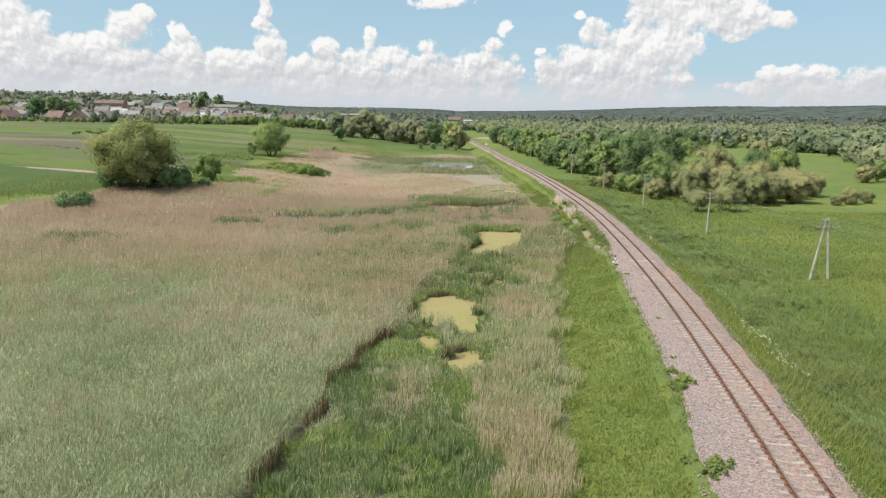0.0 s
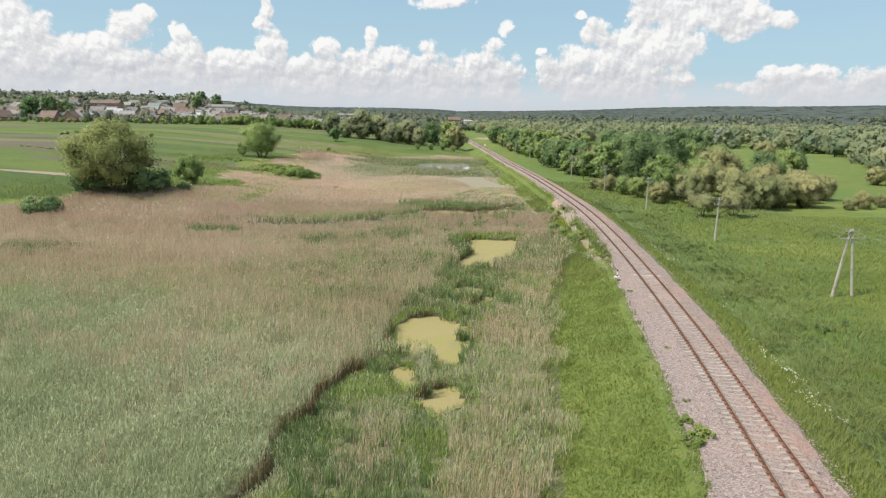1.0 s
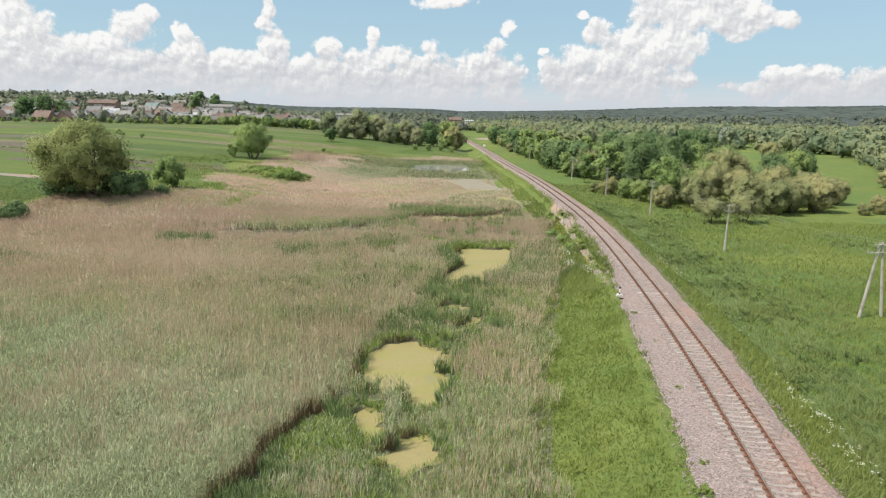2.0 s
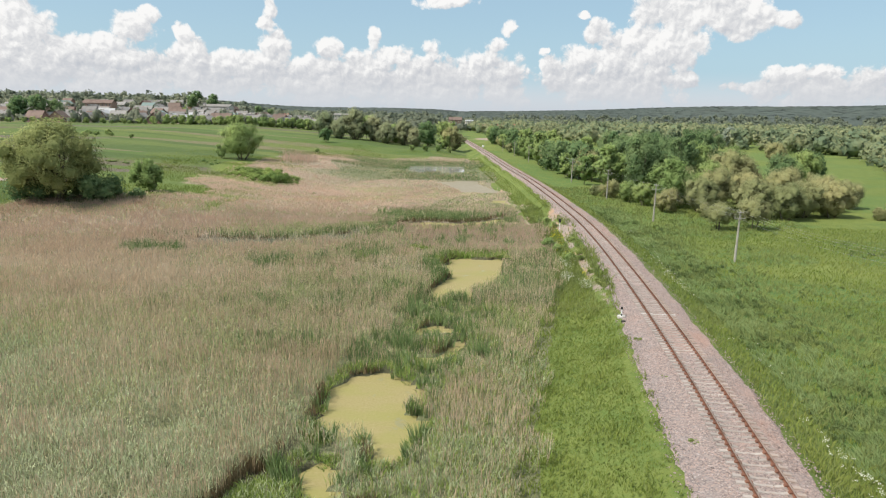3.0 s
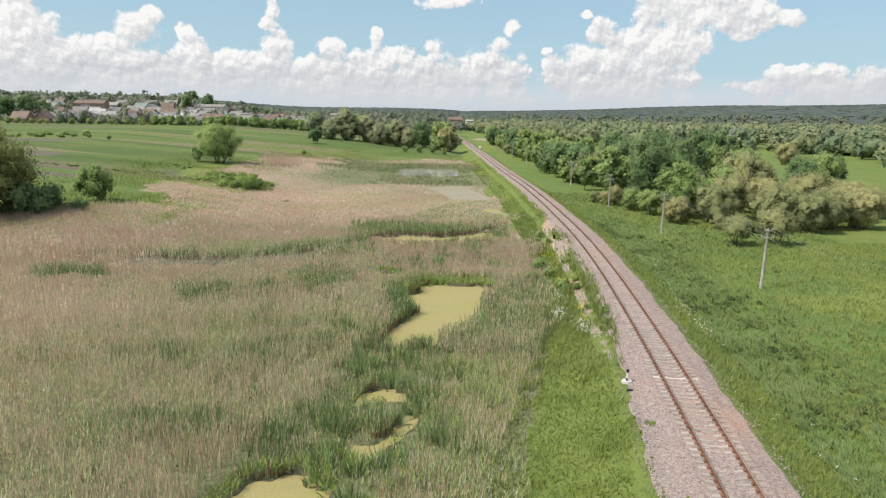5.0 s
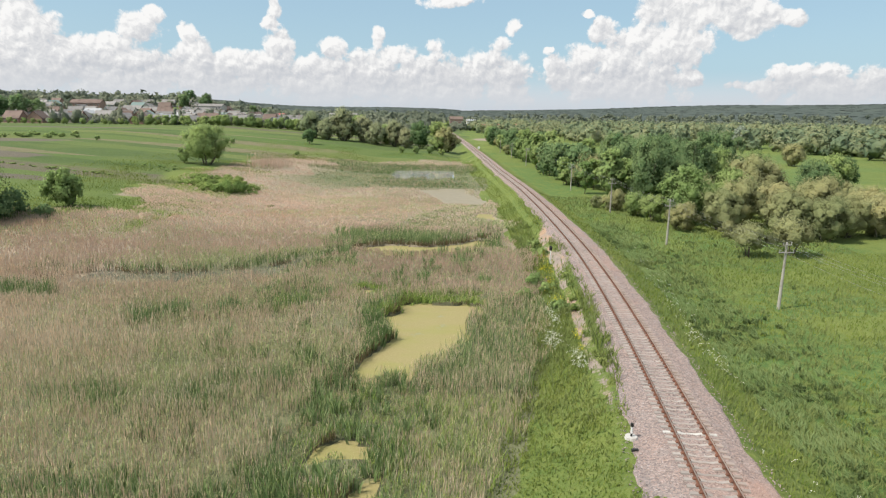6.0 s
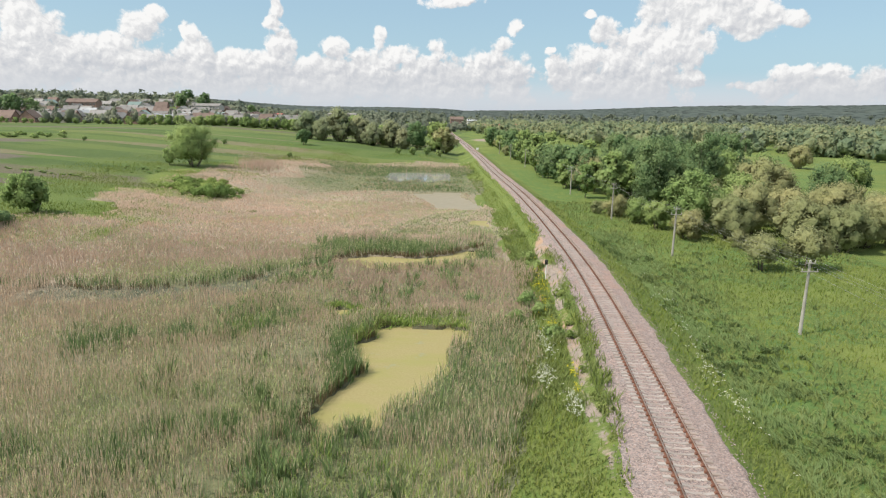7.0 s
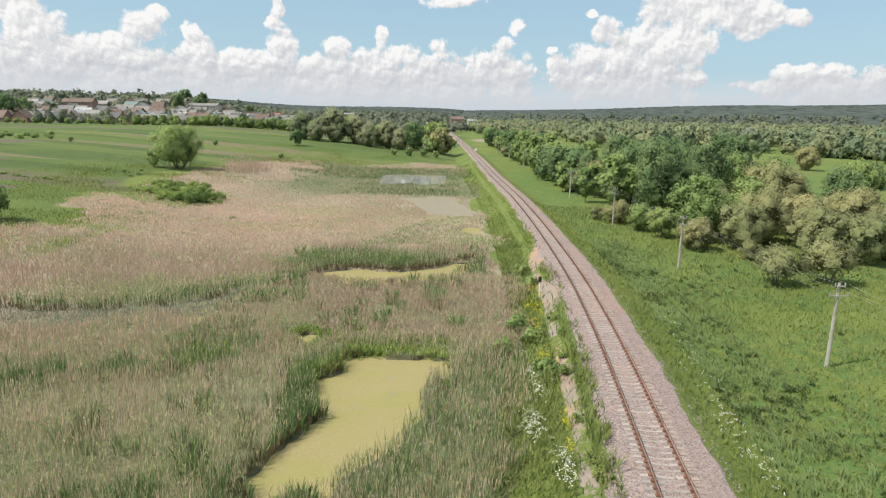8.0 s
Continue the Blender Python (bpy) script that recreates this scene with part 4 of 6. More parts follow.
def leaves(name, x, y, z, h, w, lean, mat, label, category, seed, bias=0.0):
    """Many pointed leaves in one mesh; each is widest below its middle and bends towards its tip."""
    rng = np.random.RandomState(seed)
    n = len(x)
    a, face = rng.rand(n) * 2 * np.pi, rng.rand(n) * 2 * np.pi
    lx, ly = np.cos(a) * lean * h + bias * h, np.sin(a) * lean * h
    wx, wy = np.cos(face) * w / 2, np.sin(face) * w / 2
    t = rng.uniform(0.35, 0.55, n)
    cx, cy, cz = x + lx * t * t, y + ly * t * t, z + h * t
    V = np.stack([np.stack([x, y, z], -1), np.stack([cx + wx, cy + wy, cz], -1),
                  np.stack([x + lx, y + ly, z + h * (1 - 0.3 * np.minimum(1, lean) ** 2)], -1), np.stack([cx - wx, cy - wy, cz], -1)], 1)
    me = mesh_of(name, V.reshape(-1, 3), np.arange(n * 4), np.full(n, 4), mat)
    return tagged(new(name, me), label, category, kind="stuff")


def marsh_points(rng):
    """Random places over the marsh, denser where the walk passes close, with a blade width for each."""
    out = []
    for y0, y1, per, wide in ((-14, 17, 10, 0.085), (17, 30, 190, 0.026), (30, 45, 145, 0.030), (45, 60, 98, 0.034), (60, 80, 92, 0.033), (80, 100, 60, 0.041), (100, 125, 40, 0.048), (125, 170, 25, 0.057), (170, 284, 7.5, 0.085)):
        x0, x1 = max(-0.76 * (max(y1, 22) + 5) - 9, -84), 13
        n = int((x1 - x0) * (y1 - y0) * per)
        x, y = rng.uniform(x0, x1, n), rng.uniform(y0, y1, n)
        ok = (x > -0.76 * (np.maximum(y, 22) + 5) - 9) & (x < track_x(y) + bank_left(y) + bank_fray(x, y) + 2.6 * (wander(x, y, 2.5, 20) - 0.45) + 1.2 * (wander(x, y, 0.8, 19) - 0.5)) & (x > marsh_rim(x, y) - 3 + 4 * wander(x, y, 5, 21))
        x, y = x[ok], y[ok]
        ok = ~in_ponds(x, y) & (rng.rand(len(x)) < 0.16 + ease(wander(x, y, 0.9, 10), 0.10, 0.36))
        out.append(np.stack([x[ok], y[ok], np.full(ok.sum(), wide)]))
    return np.concatenate(out, 1)


STAND_X = [-70, -44, -36.7, -30.6, -26.4, -21.5, -16.4, -12.7, -11, -10]
STAND_Y = [92, 98, 100.5, 101, 104, 105.5, 109, 112.7, 117.8, 122]
RUST_X, RUST_Y = [-60, -49, -43, -32, -18, -6], [108, 117, 130, 142, 145, 152]


def build_marsh():
    rng = np.random.RandomState(8)
    x, y, w = marsh_points(rng)
    n = len(x)
    line = bed_edge(x, y)
    bed = x < line
    n12, n5, n30, n2 = wander(x, y, 11, 23), wander(x, y, 4.0, 24), wander(x, y, 30, 25), wander(x, y, 1.6, 12)
    streak = wander(x * 0.33, y * 1.5, 7, 26)
    xw = x + (wander(x, y, 4.0, 16) - 0.5) * 9 + (wander(x, y, 1.2, 15) - 0.5) * 2
    yw = y + (wander(x, y, 3.0, 17) - 0.5) * 5 + (wander(x, y, 1.0, 14) - 0.5) * 1.6
    dry = np.interp(y, [20, 45, 62, 80, 100, 120, 150], [0.05, 0.12, 0.30, 0.44, 0.52, 0.66, 0.78]) + (n12 - 0.5) * 0.40 + (n5 - 0.5) * 0.35 + (n30 - 0.5) * 0.25 + (n2 - 0.5) * 0.5
    dry = dry + 0.30 * ease(-x, 16, 42) * ease(y, 56, 84)
    tall = np.interp(y, [20, 50, 70, 96, 112, 130, 160, 200], [2.15, 2.05, 1.75, 1.5, 1.15, 0.85, 0.7, 0.6])
    cat = np.where(bed & (y > 58), 0.55 * ease(streak + (n5 - 0.5) * 0.25, 0.74, 0.92) * (1 - ease(y, 90, 104)), 0.0)
    sedge = np.zeros(n)
    grey = np.zeros(n)
    # the low wet strip between the tall bed and the ponds
    low = ~bed & (y < 43) & (x < -5.4 + 5.0 * (n5 - 0.5) + 2.5 * (wander(x, y, 1.3, 13) - 0.5))
    straw = np.exp(-((x + 9.0) / 2.2) ** 2 - ((y - 32.5) / 4.0) ** 2)
    dry = np.where(low, 0.12 + (n5 - 0.5) * 0.5 + 0.75 * straw, dry)
    cat = np.where(low, (0.08 + 0.7 * ease(wander(x, y, 4.5, 27), 0.46, 0.58)) * (1 - 0.8 * straw), cat)
    sedge = np.where(low, (0.12 + 0.6 * ease(wander(x, y, 3.2, 18), 0.5, 0.62)) * (1 - 0.8 * straw), sedge)
    tall = np.where(low, 0.5 + 0.55 * wander(x, y, 2.6, 54), tall)
    foot = low & (x < line + 0.25 + 1.3 * (n5 - 0.35))
    tall = np.where(foot, 0.25, tall)
    bare = foot & (rng.rand(n) < 0.6)
    right = ~bed & ~low & (y < 72) & (x > -6.0)
    dry = np.where(right, 0.46 + (n5 - 0.5) * 0.9 + 0.3 * np.exp(-((x + 1.5) / 2.0) ** 2 - ((y - 29) / 7.0) ** 2), dry)
    sedge = np.where(right, 0.25, sedge)
    tall = np.where(right, 1.35, tall)
    cattails = ~bed & (y > 55) & (yw < 74) & (xw < 0.5 + 1.5 * (n5 - 0.5))
    clump = ease(wander(x, y, 1.5, 55), 0.3, 0.7)
    cat = np.where(cattails, 0.12 + 0.35 * clump, cat)
    dry = np.where(cattails, 0.38 + (n2 - 0.5) * 0.5, dry)
    tall = np.where(cattails, 0.6 + 0.9 * clump, tall)
    east = ~bed & (y >= 72) & (y < 93.5) & (x > 0)
    dry = np.where(east, 0.62 + (n5 - 0.5) * 1.0 + (n2 - 0.5) * 0.5, dry)
    tall = np.where(east, 1.45, tall)
    cat = np.where(east, 0.28, cat)
    tall = np.where((in_ponds(x, y + 1.4) | in_ponds(x, y + 2.4)) & (y > 54) & (y < 68), 0.35, tall)
    # green cushions around the water's edge
    rim = in_ponds(x, y, 1.3)
    rim &= ((y < 60) & ~bed) | ((y > 92) & (y < 97)) | ((y > 87) & (y < 99) & (x < -1.5))
    sedge = np.where(rim, 0.65, sedge)
    cat = np.where(rim, 0.3, cat)
    tall = np.where(rim, np.where(y > 60, 1.0, 0.4 + 0.7 * clump), tall)
    fringe = in_ponds(x, y, 2.0) & (y >= 60) & (y < 93) & (x < 0)
    cat = np.where(fringe, 0.5, cat)
    tall = np.where(fringe & (y > 72), 1.75, tall)
    pinks = ((y > 96.5) & (yw < 114) & (xw > -6.5))
    tall = np.where(pinks, 1.15, tall)
    dry = np.where(pinks, 0.80 + (n5 - 0.5) * 0.5, dry)
    # the tall stand behind the ditch, with a steep front
    deep = y - np.interp(x, STAND_X, STAND_Y) + (wander(x, y, 3.5, 56) - 0.5) * 3.2 + (n2 - 0.5) * 1.2
    fade = ease(x, -50, -34) * (x < -9.5)
    front = (deep > 0) & (deep < 16)
    tall = np.where(front, tall + np.maximum(0, 1.75 - tall) * fade * (1 - ease(deep, 2, 15)), tall)
    dry = np.where(front, dry - 0.55 * fade * (1 - ease(deep, 1.5, 13)), dry)
    cat = np.where(front, np.maximum(cat, 0.4 * fade * (1 - ease(deep, 0.5, 3.5))), cat)
    ditch = (deep < 0) & (deep > -6.0) & (x > -38) & (x < -17)
    grey = np.where(ditch, 0.8, grey)
    tall = np.where(ditch, 0.6, tall)
    moat = (deep < 0) & (deep > -4.0) & (x >= -17) & (x < -10.5)
    tall = np.where(moat, 0.8, tall)
    bank = (y > 118) & (yw < 131) & (xw > -13) & (x < 8.5)
    cat = np.where(bank, 0.45 * (1 - ease(y, 124, 131)), cat)
    dry = np.where(bank, 0.35 + 0.4 * ease(y, 123, 131), dry)
    tall = np.where(bank, 1.75, tall)
    north = (y > 131) & (x > -2 + (n12 - 0.5) * 16) & (y < 165)
    cat = np.where(north, 0.30, cat)
    dry = np.where(north, 0.55 + (n5 - 0.5), dry)
    mere = (y > 190 + (n12 - 0.5) * 22) & (y < 262) & (x > -44 + (n12 - 0.5) * 26)
    cat = np.where(mere, 0.40 + 0.3 * (n12 > 0.5), cat)
    dry = np.where(mere, 0.15 + 0.4 * ease(n30, 0.45, 0.6), dry)
    tall = np.where(mere, np.where(y < 226, 0.3, 1.3), tall)
    tall = np.where((y > 140) & (y < 166) & (x > -10), 0.5, tall)
    shelf = (y > 190) & (y < 214) & (x > -24) & (x < 3)
    tall = np.where(shelf & mere, 0.9 * (wander(x, y, 5, 57) > 0.4) + 0.3, tall)
    # soft green drifts among the dry reeds
    drift = ease(y, 100, 120) * (1 - ease(y, 182, 196)) * ease(wander(x * 0.45, y, 6, 58) + (n5 - 0.5) * 0.25 + 0.14 * ease(-x, 30, 55), 0.60, 0.80)
    dry = dry - 0.42 * drift
    verge = (x < -44) & (y > 118) & (y < 205)
    sedge = np.where(verge, 0.7 * ease(wander(x, y, 8, 28) + 0.010 * (-x - 52) + (n5 - 0.5) * 0.3, 0.42, 0.66), sedge)
    thicket = ((x + 52) / 10) ** 2 + ((y - 168) / 12) ** 2 < 0.7 + 0.7 * n5
    sedge = np.where(thicket, 0.75, sedge)
    plume = ((x + 54) / 6) ** 2 + ((y - 213) / 9) ** 2 < 0.5 + 0.8 * n5
    tall = np.where(plume, 3.6, tall)
    cat = np.where(plume, 0.0, cat)
    sedge = np.where(plume, 0.0, sedge)
    dry = np.where(plume, 1.0, dry)
    tufts = np.zeros(n, bool)
    for cx, cy, rx, ry in ((-16, 88, 3.2, 1.3), (-23.5, 85.5, 3.2, 1.4), (-14.2, 93.5, 1.8, 1.4), (-41, 91.5, 4, 1.5), (-21.8, 88.6, 2.2, 1.2)):
        tufts |= ((xw - cx) / rx) ** 2 + ((yw - cy) / ry) ** 2 < 1
    cat = np.where(tufts, 0.65, cat)
    tall = np.where(tufts, 1.9, tall)
    rust = np.abs(y - np.interp(x, RUST_X, RUST_Y) + (n12 - 0.5) * 8 + (n5 - 0.5) * 4) < 3.6 * ease(-x, 4, 20)
    roll = rng.rand(n)
    kind = np.full(n, 0)                                        # 0 green reed
    kind[rng.rand(n) < dry] = 1                                 # 1 dry reed
    kind[(kind == 1) & (pinks | (rng.rand(n) < ease(y, 78, 122)))] = 2
    kind[(kind == 0) & (rng.rand(n) < ease(y + (n12 - 0.5) * 20, 40, 72))] = 7
    kind[(kind == 2) & rust & (rng.rand(n) < 0.75)] = 6
    kind[roll < cat] = 3
    kind[(rng.rand(n) < sedge)] = 4
    kind[(rng.rand(n) < grey)] = 5
    kind[bare] = -1
    z = ground_z(x, y) - 0.05
    lumpy = (0.74 + 0.46 * wander(x, y, 1.7, 29)) * (0.88 + 0.24 * n5)
    h = tall * rng.uniform(0.66, 1.08, n) * lumpy
    perch, droop = rng.rand(n), 0.45 * ease(y, 104, 140) * ease(1.2 - tall, 0, 0.5)
    spec = [
        ("green_reeds", 0, GREEN_REED, 0.9, 1.35, (0.12, 0.75), "dense grey-green reeds with arching leaves", "reeds"),
        ("olive_reeds", 7, OLIVE_REED, 0.9, 1.35, (0.12, 0.6), "dense olive-green reeds between the ponds", "reeds"),
        ("dry_reeds", 1, DRY_REED, 1.10, 0.85, (0.02, 0.18), "dry straw-coloured reed stems", "reeds"),
        ("dry_panicles", 2, PINK_REED, 1.05, 1.1, (0.02, 0.22), "pinkish tan dry reeds", "reeds"),
        ("cattails", 3, CATTAIL, 1.0, 1.3, (0.06, 0.30), "dark green cattail leaves beside the ponds", "cattails"),
        ("sedge", 4, SEDGE, 0.8, 1.3, (0.25, 0.7), "fresh green sedge cushions at the water's edge", "sedge"),
        ("grey_sedge", 5, GREY_SEDGE, 0.85, 1.0, (0.10, 0.5), "grey-green withered sedge in a ditch", "sedge"),
        ("rusty_reeds", 6, RUSTY_REED, 1.0, 0.95, (0.02, 0.22), "rust-brown dry reeds in a strip", "reeds"),
    ]
    for name, code, mat, tallness, wide, (l0, l1), label, category in spec:
        m = kind == code
        lift, length = np.zeros(m.sum()), h[m] * tallness
        if code in (0, 7):
            # single leaves along the stems
            length = np.minimum(h[m], 0.24 + 0.26 * rng.rand(m.sum()))
            lift = np.maximum(0, h[m] - length) * perch[m] ** 0.45
        elif code in (1, 2, 6):
            # most show their plume alone, some the whole stem
            length = np.where(perch[m] < 0.7, np.minimum(length, 0.30 + 0.35 * rng.rand(m.sum())), length)
            lift = np.maximum(0, h[m] * tallness - length) * rng.uniform(0.75, 1.0, m.sum())
        leaves(name, x[m], y[m], z[m] + lift, length, w[m] * wide, rng.uniform(l0, l1, m.sum()) + droop[m], mat, label, category, 30 + code, 0.03)
    # brown old stalks show where the stands break off towards ditches and water
    edge = ((bed & (x > line - 0.4) & (y < 54) & (n2 > 0.45)) | in_ponds(x + 0.7, y - 0.2) | (in_ponds(x, y - 1.0) & (y > 100)) | (front & (deep < 0.4) & (fade > 0.3) & (n5 > 0.35))) & (tall > 0.9) & (y < 132)
    px, py, pw, ph, pz = (np.repeat(v[edge], 2) for v in (x, y, w, h, z))
    px, py = px + rng.normal(scale=0.10, size=len(px)), py + rng.normal(scale=0.10, size=len(px))
    dryland = ~in_ponds(px, py)
    px, py, pw, ph, pz = (v[dryland] for v in (px, py, pw, ph, pz))
    blades("reed_stalks", px, py, pz, ph * rng.uniform(0.3, 0.62, len(px)), pw * 1.1, rng.uniform(0.02, 0.15, len(px)), STALK, "brown old reed stalks along the edges of the stands", "reeds", 37, (1.0, 0.9))


build_marsh()


def build_clumps(name, spots, mat, label, category, each, tall, lean, seed):
    """Clumps of leaves that rise from one root and spread outwards."""
    rng = np.random.RandomState(seed)
    cx, cy, size = (np.repeat(np.array(v, float), each) for v in zip(*spots))
    n = len(cx)
    a, r = rng.rand(n) * 2 * np.pi, np.sqrt(rng.rand(n))
    x, y = cx + np.cos(a) * r * 0.42 * size, cy + np.sin(a) * r * 0.42 * size
    h = tall * size * rng.uniform(0.6, 1.1, n) * (1 - 0.3 * r)
    blades(name, x, y, np.maximum(ground_z(x, y), -0.1) - 0.05, h, np.interp(y, [20, 60, 130], [0.045, 0.06, 0.085]), lean * (0.25 + r), mat, label, category, seed, (0.9, 1.0), 0.0, a + rng.normal(scale=0.35, size=n))


def clump_spots():
    """Cattail clumps between the ponds, and sedge cushions along the water."""
    rng = np.random.RandomState(63)
    cats, cushions = [], []
    x, y, size = rng.uniform(-17, 6, 5200), rng.uniform(19, 128, 5200), rng.uniform(0.6, 1.15, 5200)
    water, shore, wide = in_ponds(x, y), in_ponds(x, y, 1.1), in_ponds(x, y, 2.4)
    hides = in_ponds(x, y + 1.3)
    bed = x < bed_edge(x, y)
    patch = wander(x, y, 3.6, 27)
    for i in range(len(x)):
        if water[i] or (hides[i] and 54 < y[i] < 68) or x[i] > track_x(y[i]) + bank_left(y[i]) - 1.5:
            continue
        u, v, roll = x[i], y[i], rng.rand()
        if 55 < v < 77 and -9 < u < 1.0:
            if roll < 0.24 and patch[i] > 0.38:
                cats.append((u, v, size[i] * 1.15))
        elif 55 < v < 77 and roll < 0.06:
            cats.append((u, v, size[i] * 1.15))
        elif v < 44 and not bed[i] and u < -5 and roll < 0.4:
            (cats if patch[i] > 0.5 else cushions).append((u, v, size[i] * (0.8 if patch[i] > 0.5 else 0.9)))
        elif shore[i] and 40 < v < 66 and not bed[i]:
            (cushions if roll < 0.6 else cats).append((u, v, size[i]))
        elif shore[i] and 88 < v < 104:
            cushions.append((u, v, size[i] * 1.1))
        elif wide[i] and 70 < v < 92 and u < 1 and roll < 0.4:
            cats.append((u, v, size[i] * 1.25))
        elif -10 < u < 5 and 93.5 < v < 98.5 and roll < 0.7:
            cushions.append((u, v, size[i] * 1.1))
        elif roll < 0.05 and v > 60:
            cats.append((u, v, size[i] * 1.3))
    for cx, cy, r in ISLETS:
        for k in range(5):
            cats.append((cx + rng.normal() * r * 0.4, cy + rng.normal() * r * 0.4, 0.8))
    return cats, cushions


CAT_SPOTS, CUSHION_SPOTS = clump_spots()
build_clumps("cattail_clumps", CAT_SPOTS, CATTAIL, "dark green cattail clumps standing between the ponds", "cattails", 34, 1.55, 0.28, 64)
build_clumps("sedge_cushions", CUSHION_SPOTS, SEDGE, "bright green sedge cushions along the water's edge", "sedge", 30, 0.72, 0.75, 65)


def build_grass():
    rng = np.random.RandomState(12)
    lots = {"short": [], "deep": []}
    # the mown strip west of the ballast
    for y0, y1, per, wide in ((17, 35, 100, 0.036), (35, 60, 58, 0.048), (60, 90, 36, 0.062), (90, 160, 14, 0.085), (160, 280, 5, 0.11)):
        n = int(per * (y1 - y0) * 9)
        y = rng.uniform(y0, y1, n)
        t = rng.rand(n)
        s = bank_left(y) - 0.8 + (gravel_left(y) + 0.75 - bank_left(y) + 0.8) * t
        keep = rng.rand(n) < np.where(t > 0.86, 0.15 + 0.85 * ease(wander(track_x(y) + s, y, 0.8, 50), 0.45, 0.7), 1) * np.where(np.abs(s + 3.75) < 0.5, np.where(y > 70, 0.12, 1), 1)
        y, s, t = y[keep], s[keep], t[keep]
        x = track_x(y) + s
        bare = rng.rand(len(y)) > 1.6 * red_earth(x, y)
        x, y, s, t = x[bare], y[bare], s[bare], t[bare]
        wild = ease(y, 62, 78) * (1 - 0.85 * ease(y, 115, 150))
        h = rng.uniform(0.10, 0.26, len(y)) * (1 + 0.8 * (wander(x, y, 1.5, 40) > 0.66)) * (1 + 1.3 * wild)
        deep = rng.rand(len(y)) < 0.02 + 0.35 * wild + 0.4 * wild * (wander(x, y, 3, 41) > 0.45) + 0.08 * ease(wander(x, y, 2.5, 42), 0.6, 0.7)
        for key, m in (("short", ~deep), ("deep", deep)):
            lots[key].append(np.stack([x[m], y[m], h[m] * (1.4 if key == "deep" else 1), np.full(m.sum(), wide)]))
    # the slope and the meadow east of the track
    for y0, y1, far, per, wide in ((17, 45, 32, 64, 0.040), (45, 75, 50, 24, 0.055), (75, 120, 64, 10, 0.085), (120, 175, 40, 5, 0.12)):
        n = int(per * (y1 - y0) * far)
        y = rng.uniform(y0, y1, n)
        s = rng.uniform(2.4, far, n)
        x = track_x(y) + s
        keep = (x < -6 + 0.70 * (y + 5) + 4) & (s > gravel_right(y) - 0.4 + 0.8 * rng.rand(n))
        x, y, s = x[keep], y[keep], s[keep]
        lush = 1.1 * ease(s, 6.2, 7.2) * (1 - ease(s + 5 * (wander(x, y, 6, 60) - 0.5), 11, 20)) + 0.55 * ease(wander(x, y, 9, 9), 0.48, 0.60)
        deep = rng.rand(len(y)) < 0.10 + 0.8 * lush * (wander(x, y, 2.2, 43) > 0.3)
        h = rng.uniform(0.14, 0.32, len(y)) * (1 + 0.9 * wander(x, y, 2.0, 44))
        for key, m in (("short", ~deep), ("deep", deep)):
            lots[key].append(np.stack([x[m], y[m], h[m] * (1.55 if key == "deep" else 1), np.full(m.sum(), wide)]))
    # rank grass between the marsh and the western fields
    n = 42000
    y = rng.uniform(100, 300, n)
    x = np.where(y < 268, marsh_x(y), rng.uniform(-60, 0, n)) - 34 * rng.rand(n) ** 1.3 + 14 * rng.rand(n)
    ok = (rng.rand(n) < ease(wander(x, y, 7, 45), 0.25, 0.75)) & (x < track_x(y) - 9)
    x, y = x[ok], y[ok]
    lots["short"].append(np.stack([x, y, rng.uniform(0.25, 0.55, len(x)), np.full(len(x), 0.085)]))
    for key, mat, name, label, lean in (("short", GRASS, "meadow_grass", "bright green meadow grass", 0.55), ("deep", DEEP_GRASS, "tall_grass", "tall dark green grass and herbs", 0.75)):
        x, y, h, w = np.concatenate(lots[key], 1)
        leaves(name, x, y, ground_z(x, y) - 0.02, h, w * 1.25, rng.uniform(0.2, lean, len(x)), mat, label, "grass", 50, 0.06)


build_grass()


def build_tufts():
    """Rank grass in leaning tufts at the foot of the slope and in drifts over the meadow."""
    rng = np.random.RandomState(14)
    n = 3000
    y = 18 + 120 * rng.rand(n) ** 1.15
    s = np.where(rng.rand(n) < 0.7, 6.6 + 8 * rng.rand(n) ** 1.4, rng.uniform(6, 40, n))
    x = track_x(y) + s
    keep = (x < 0.70 * (y + 5) - 3) & ((s < 12) | ((wander(x, y, 9, 9) > 0.52) & (rng.rand(n) < 0.5)))
    x, y = x[keep], y[keep]
    each = 17
    way = np.repeat(2.6 + 3.2 * (wander(x, y, 3.5, 47) - 0.5) + rng.normal(scale=0.4, size=len(x)), each)
    big = np.repeat(rng.uniform(0.4, 0.85, len(x)), each)
    m = len(way)
    px, py = np.repeat(x, each) + rng.normal(scale=0.14, size=m), np.repeat(y, each) + rng.normal(scale=0.14, size=m)
    blades("grass_tufts", px, py, ground_z(px, py) - 0.03, big * rng.uniform(0.6, 1.0, m), np.interp(py, [20, 60, 120], [0.04, 0.06, 0.10]), rng.uniform(0.5, 1.15, m), TUFT_GRASS,
           "dark green rank grass leaning in tufts", "grass", 51, (0.9, 1.0), 0.0, way + rng.normal(scale=0.5, size=m))


build_tufts()


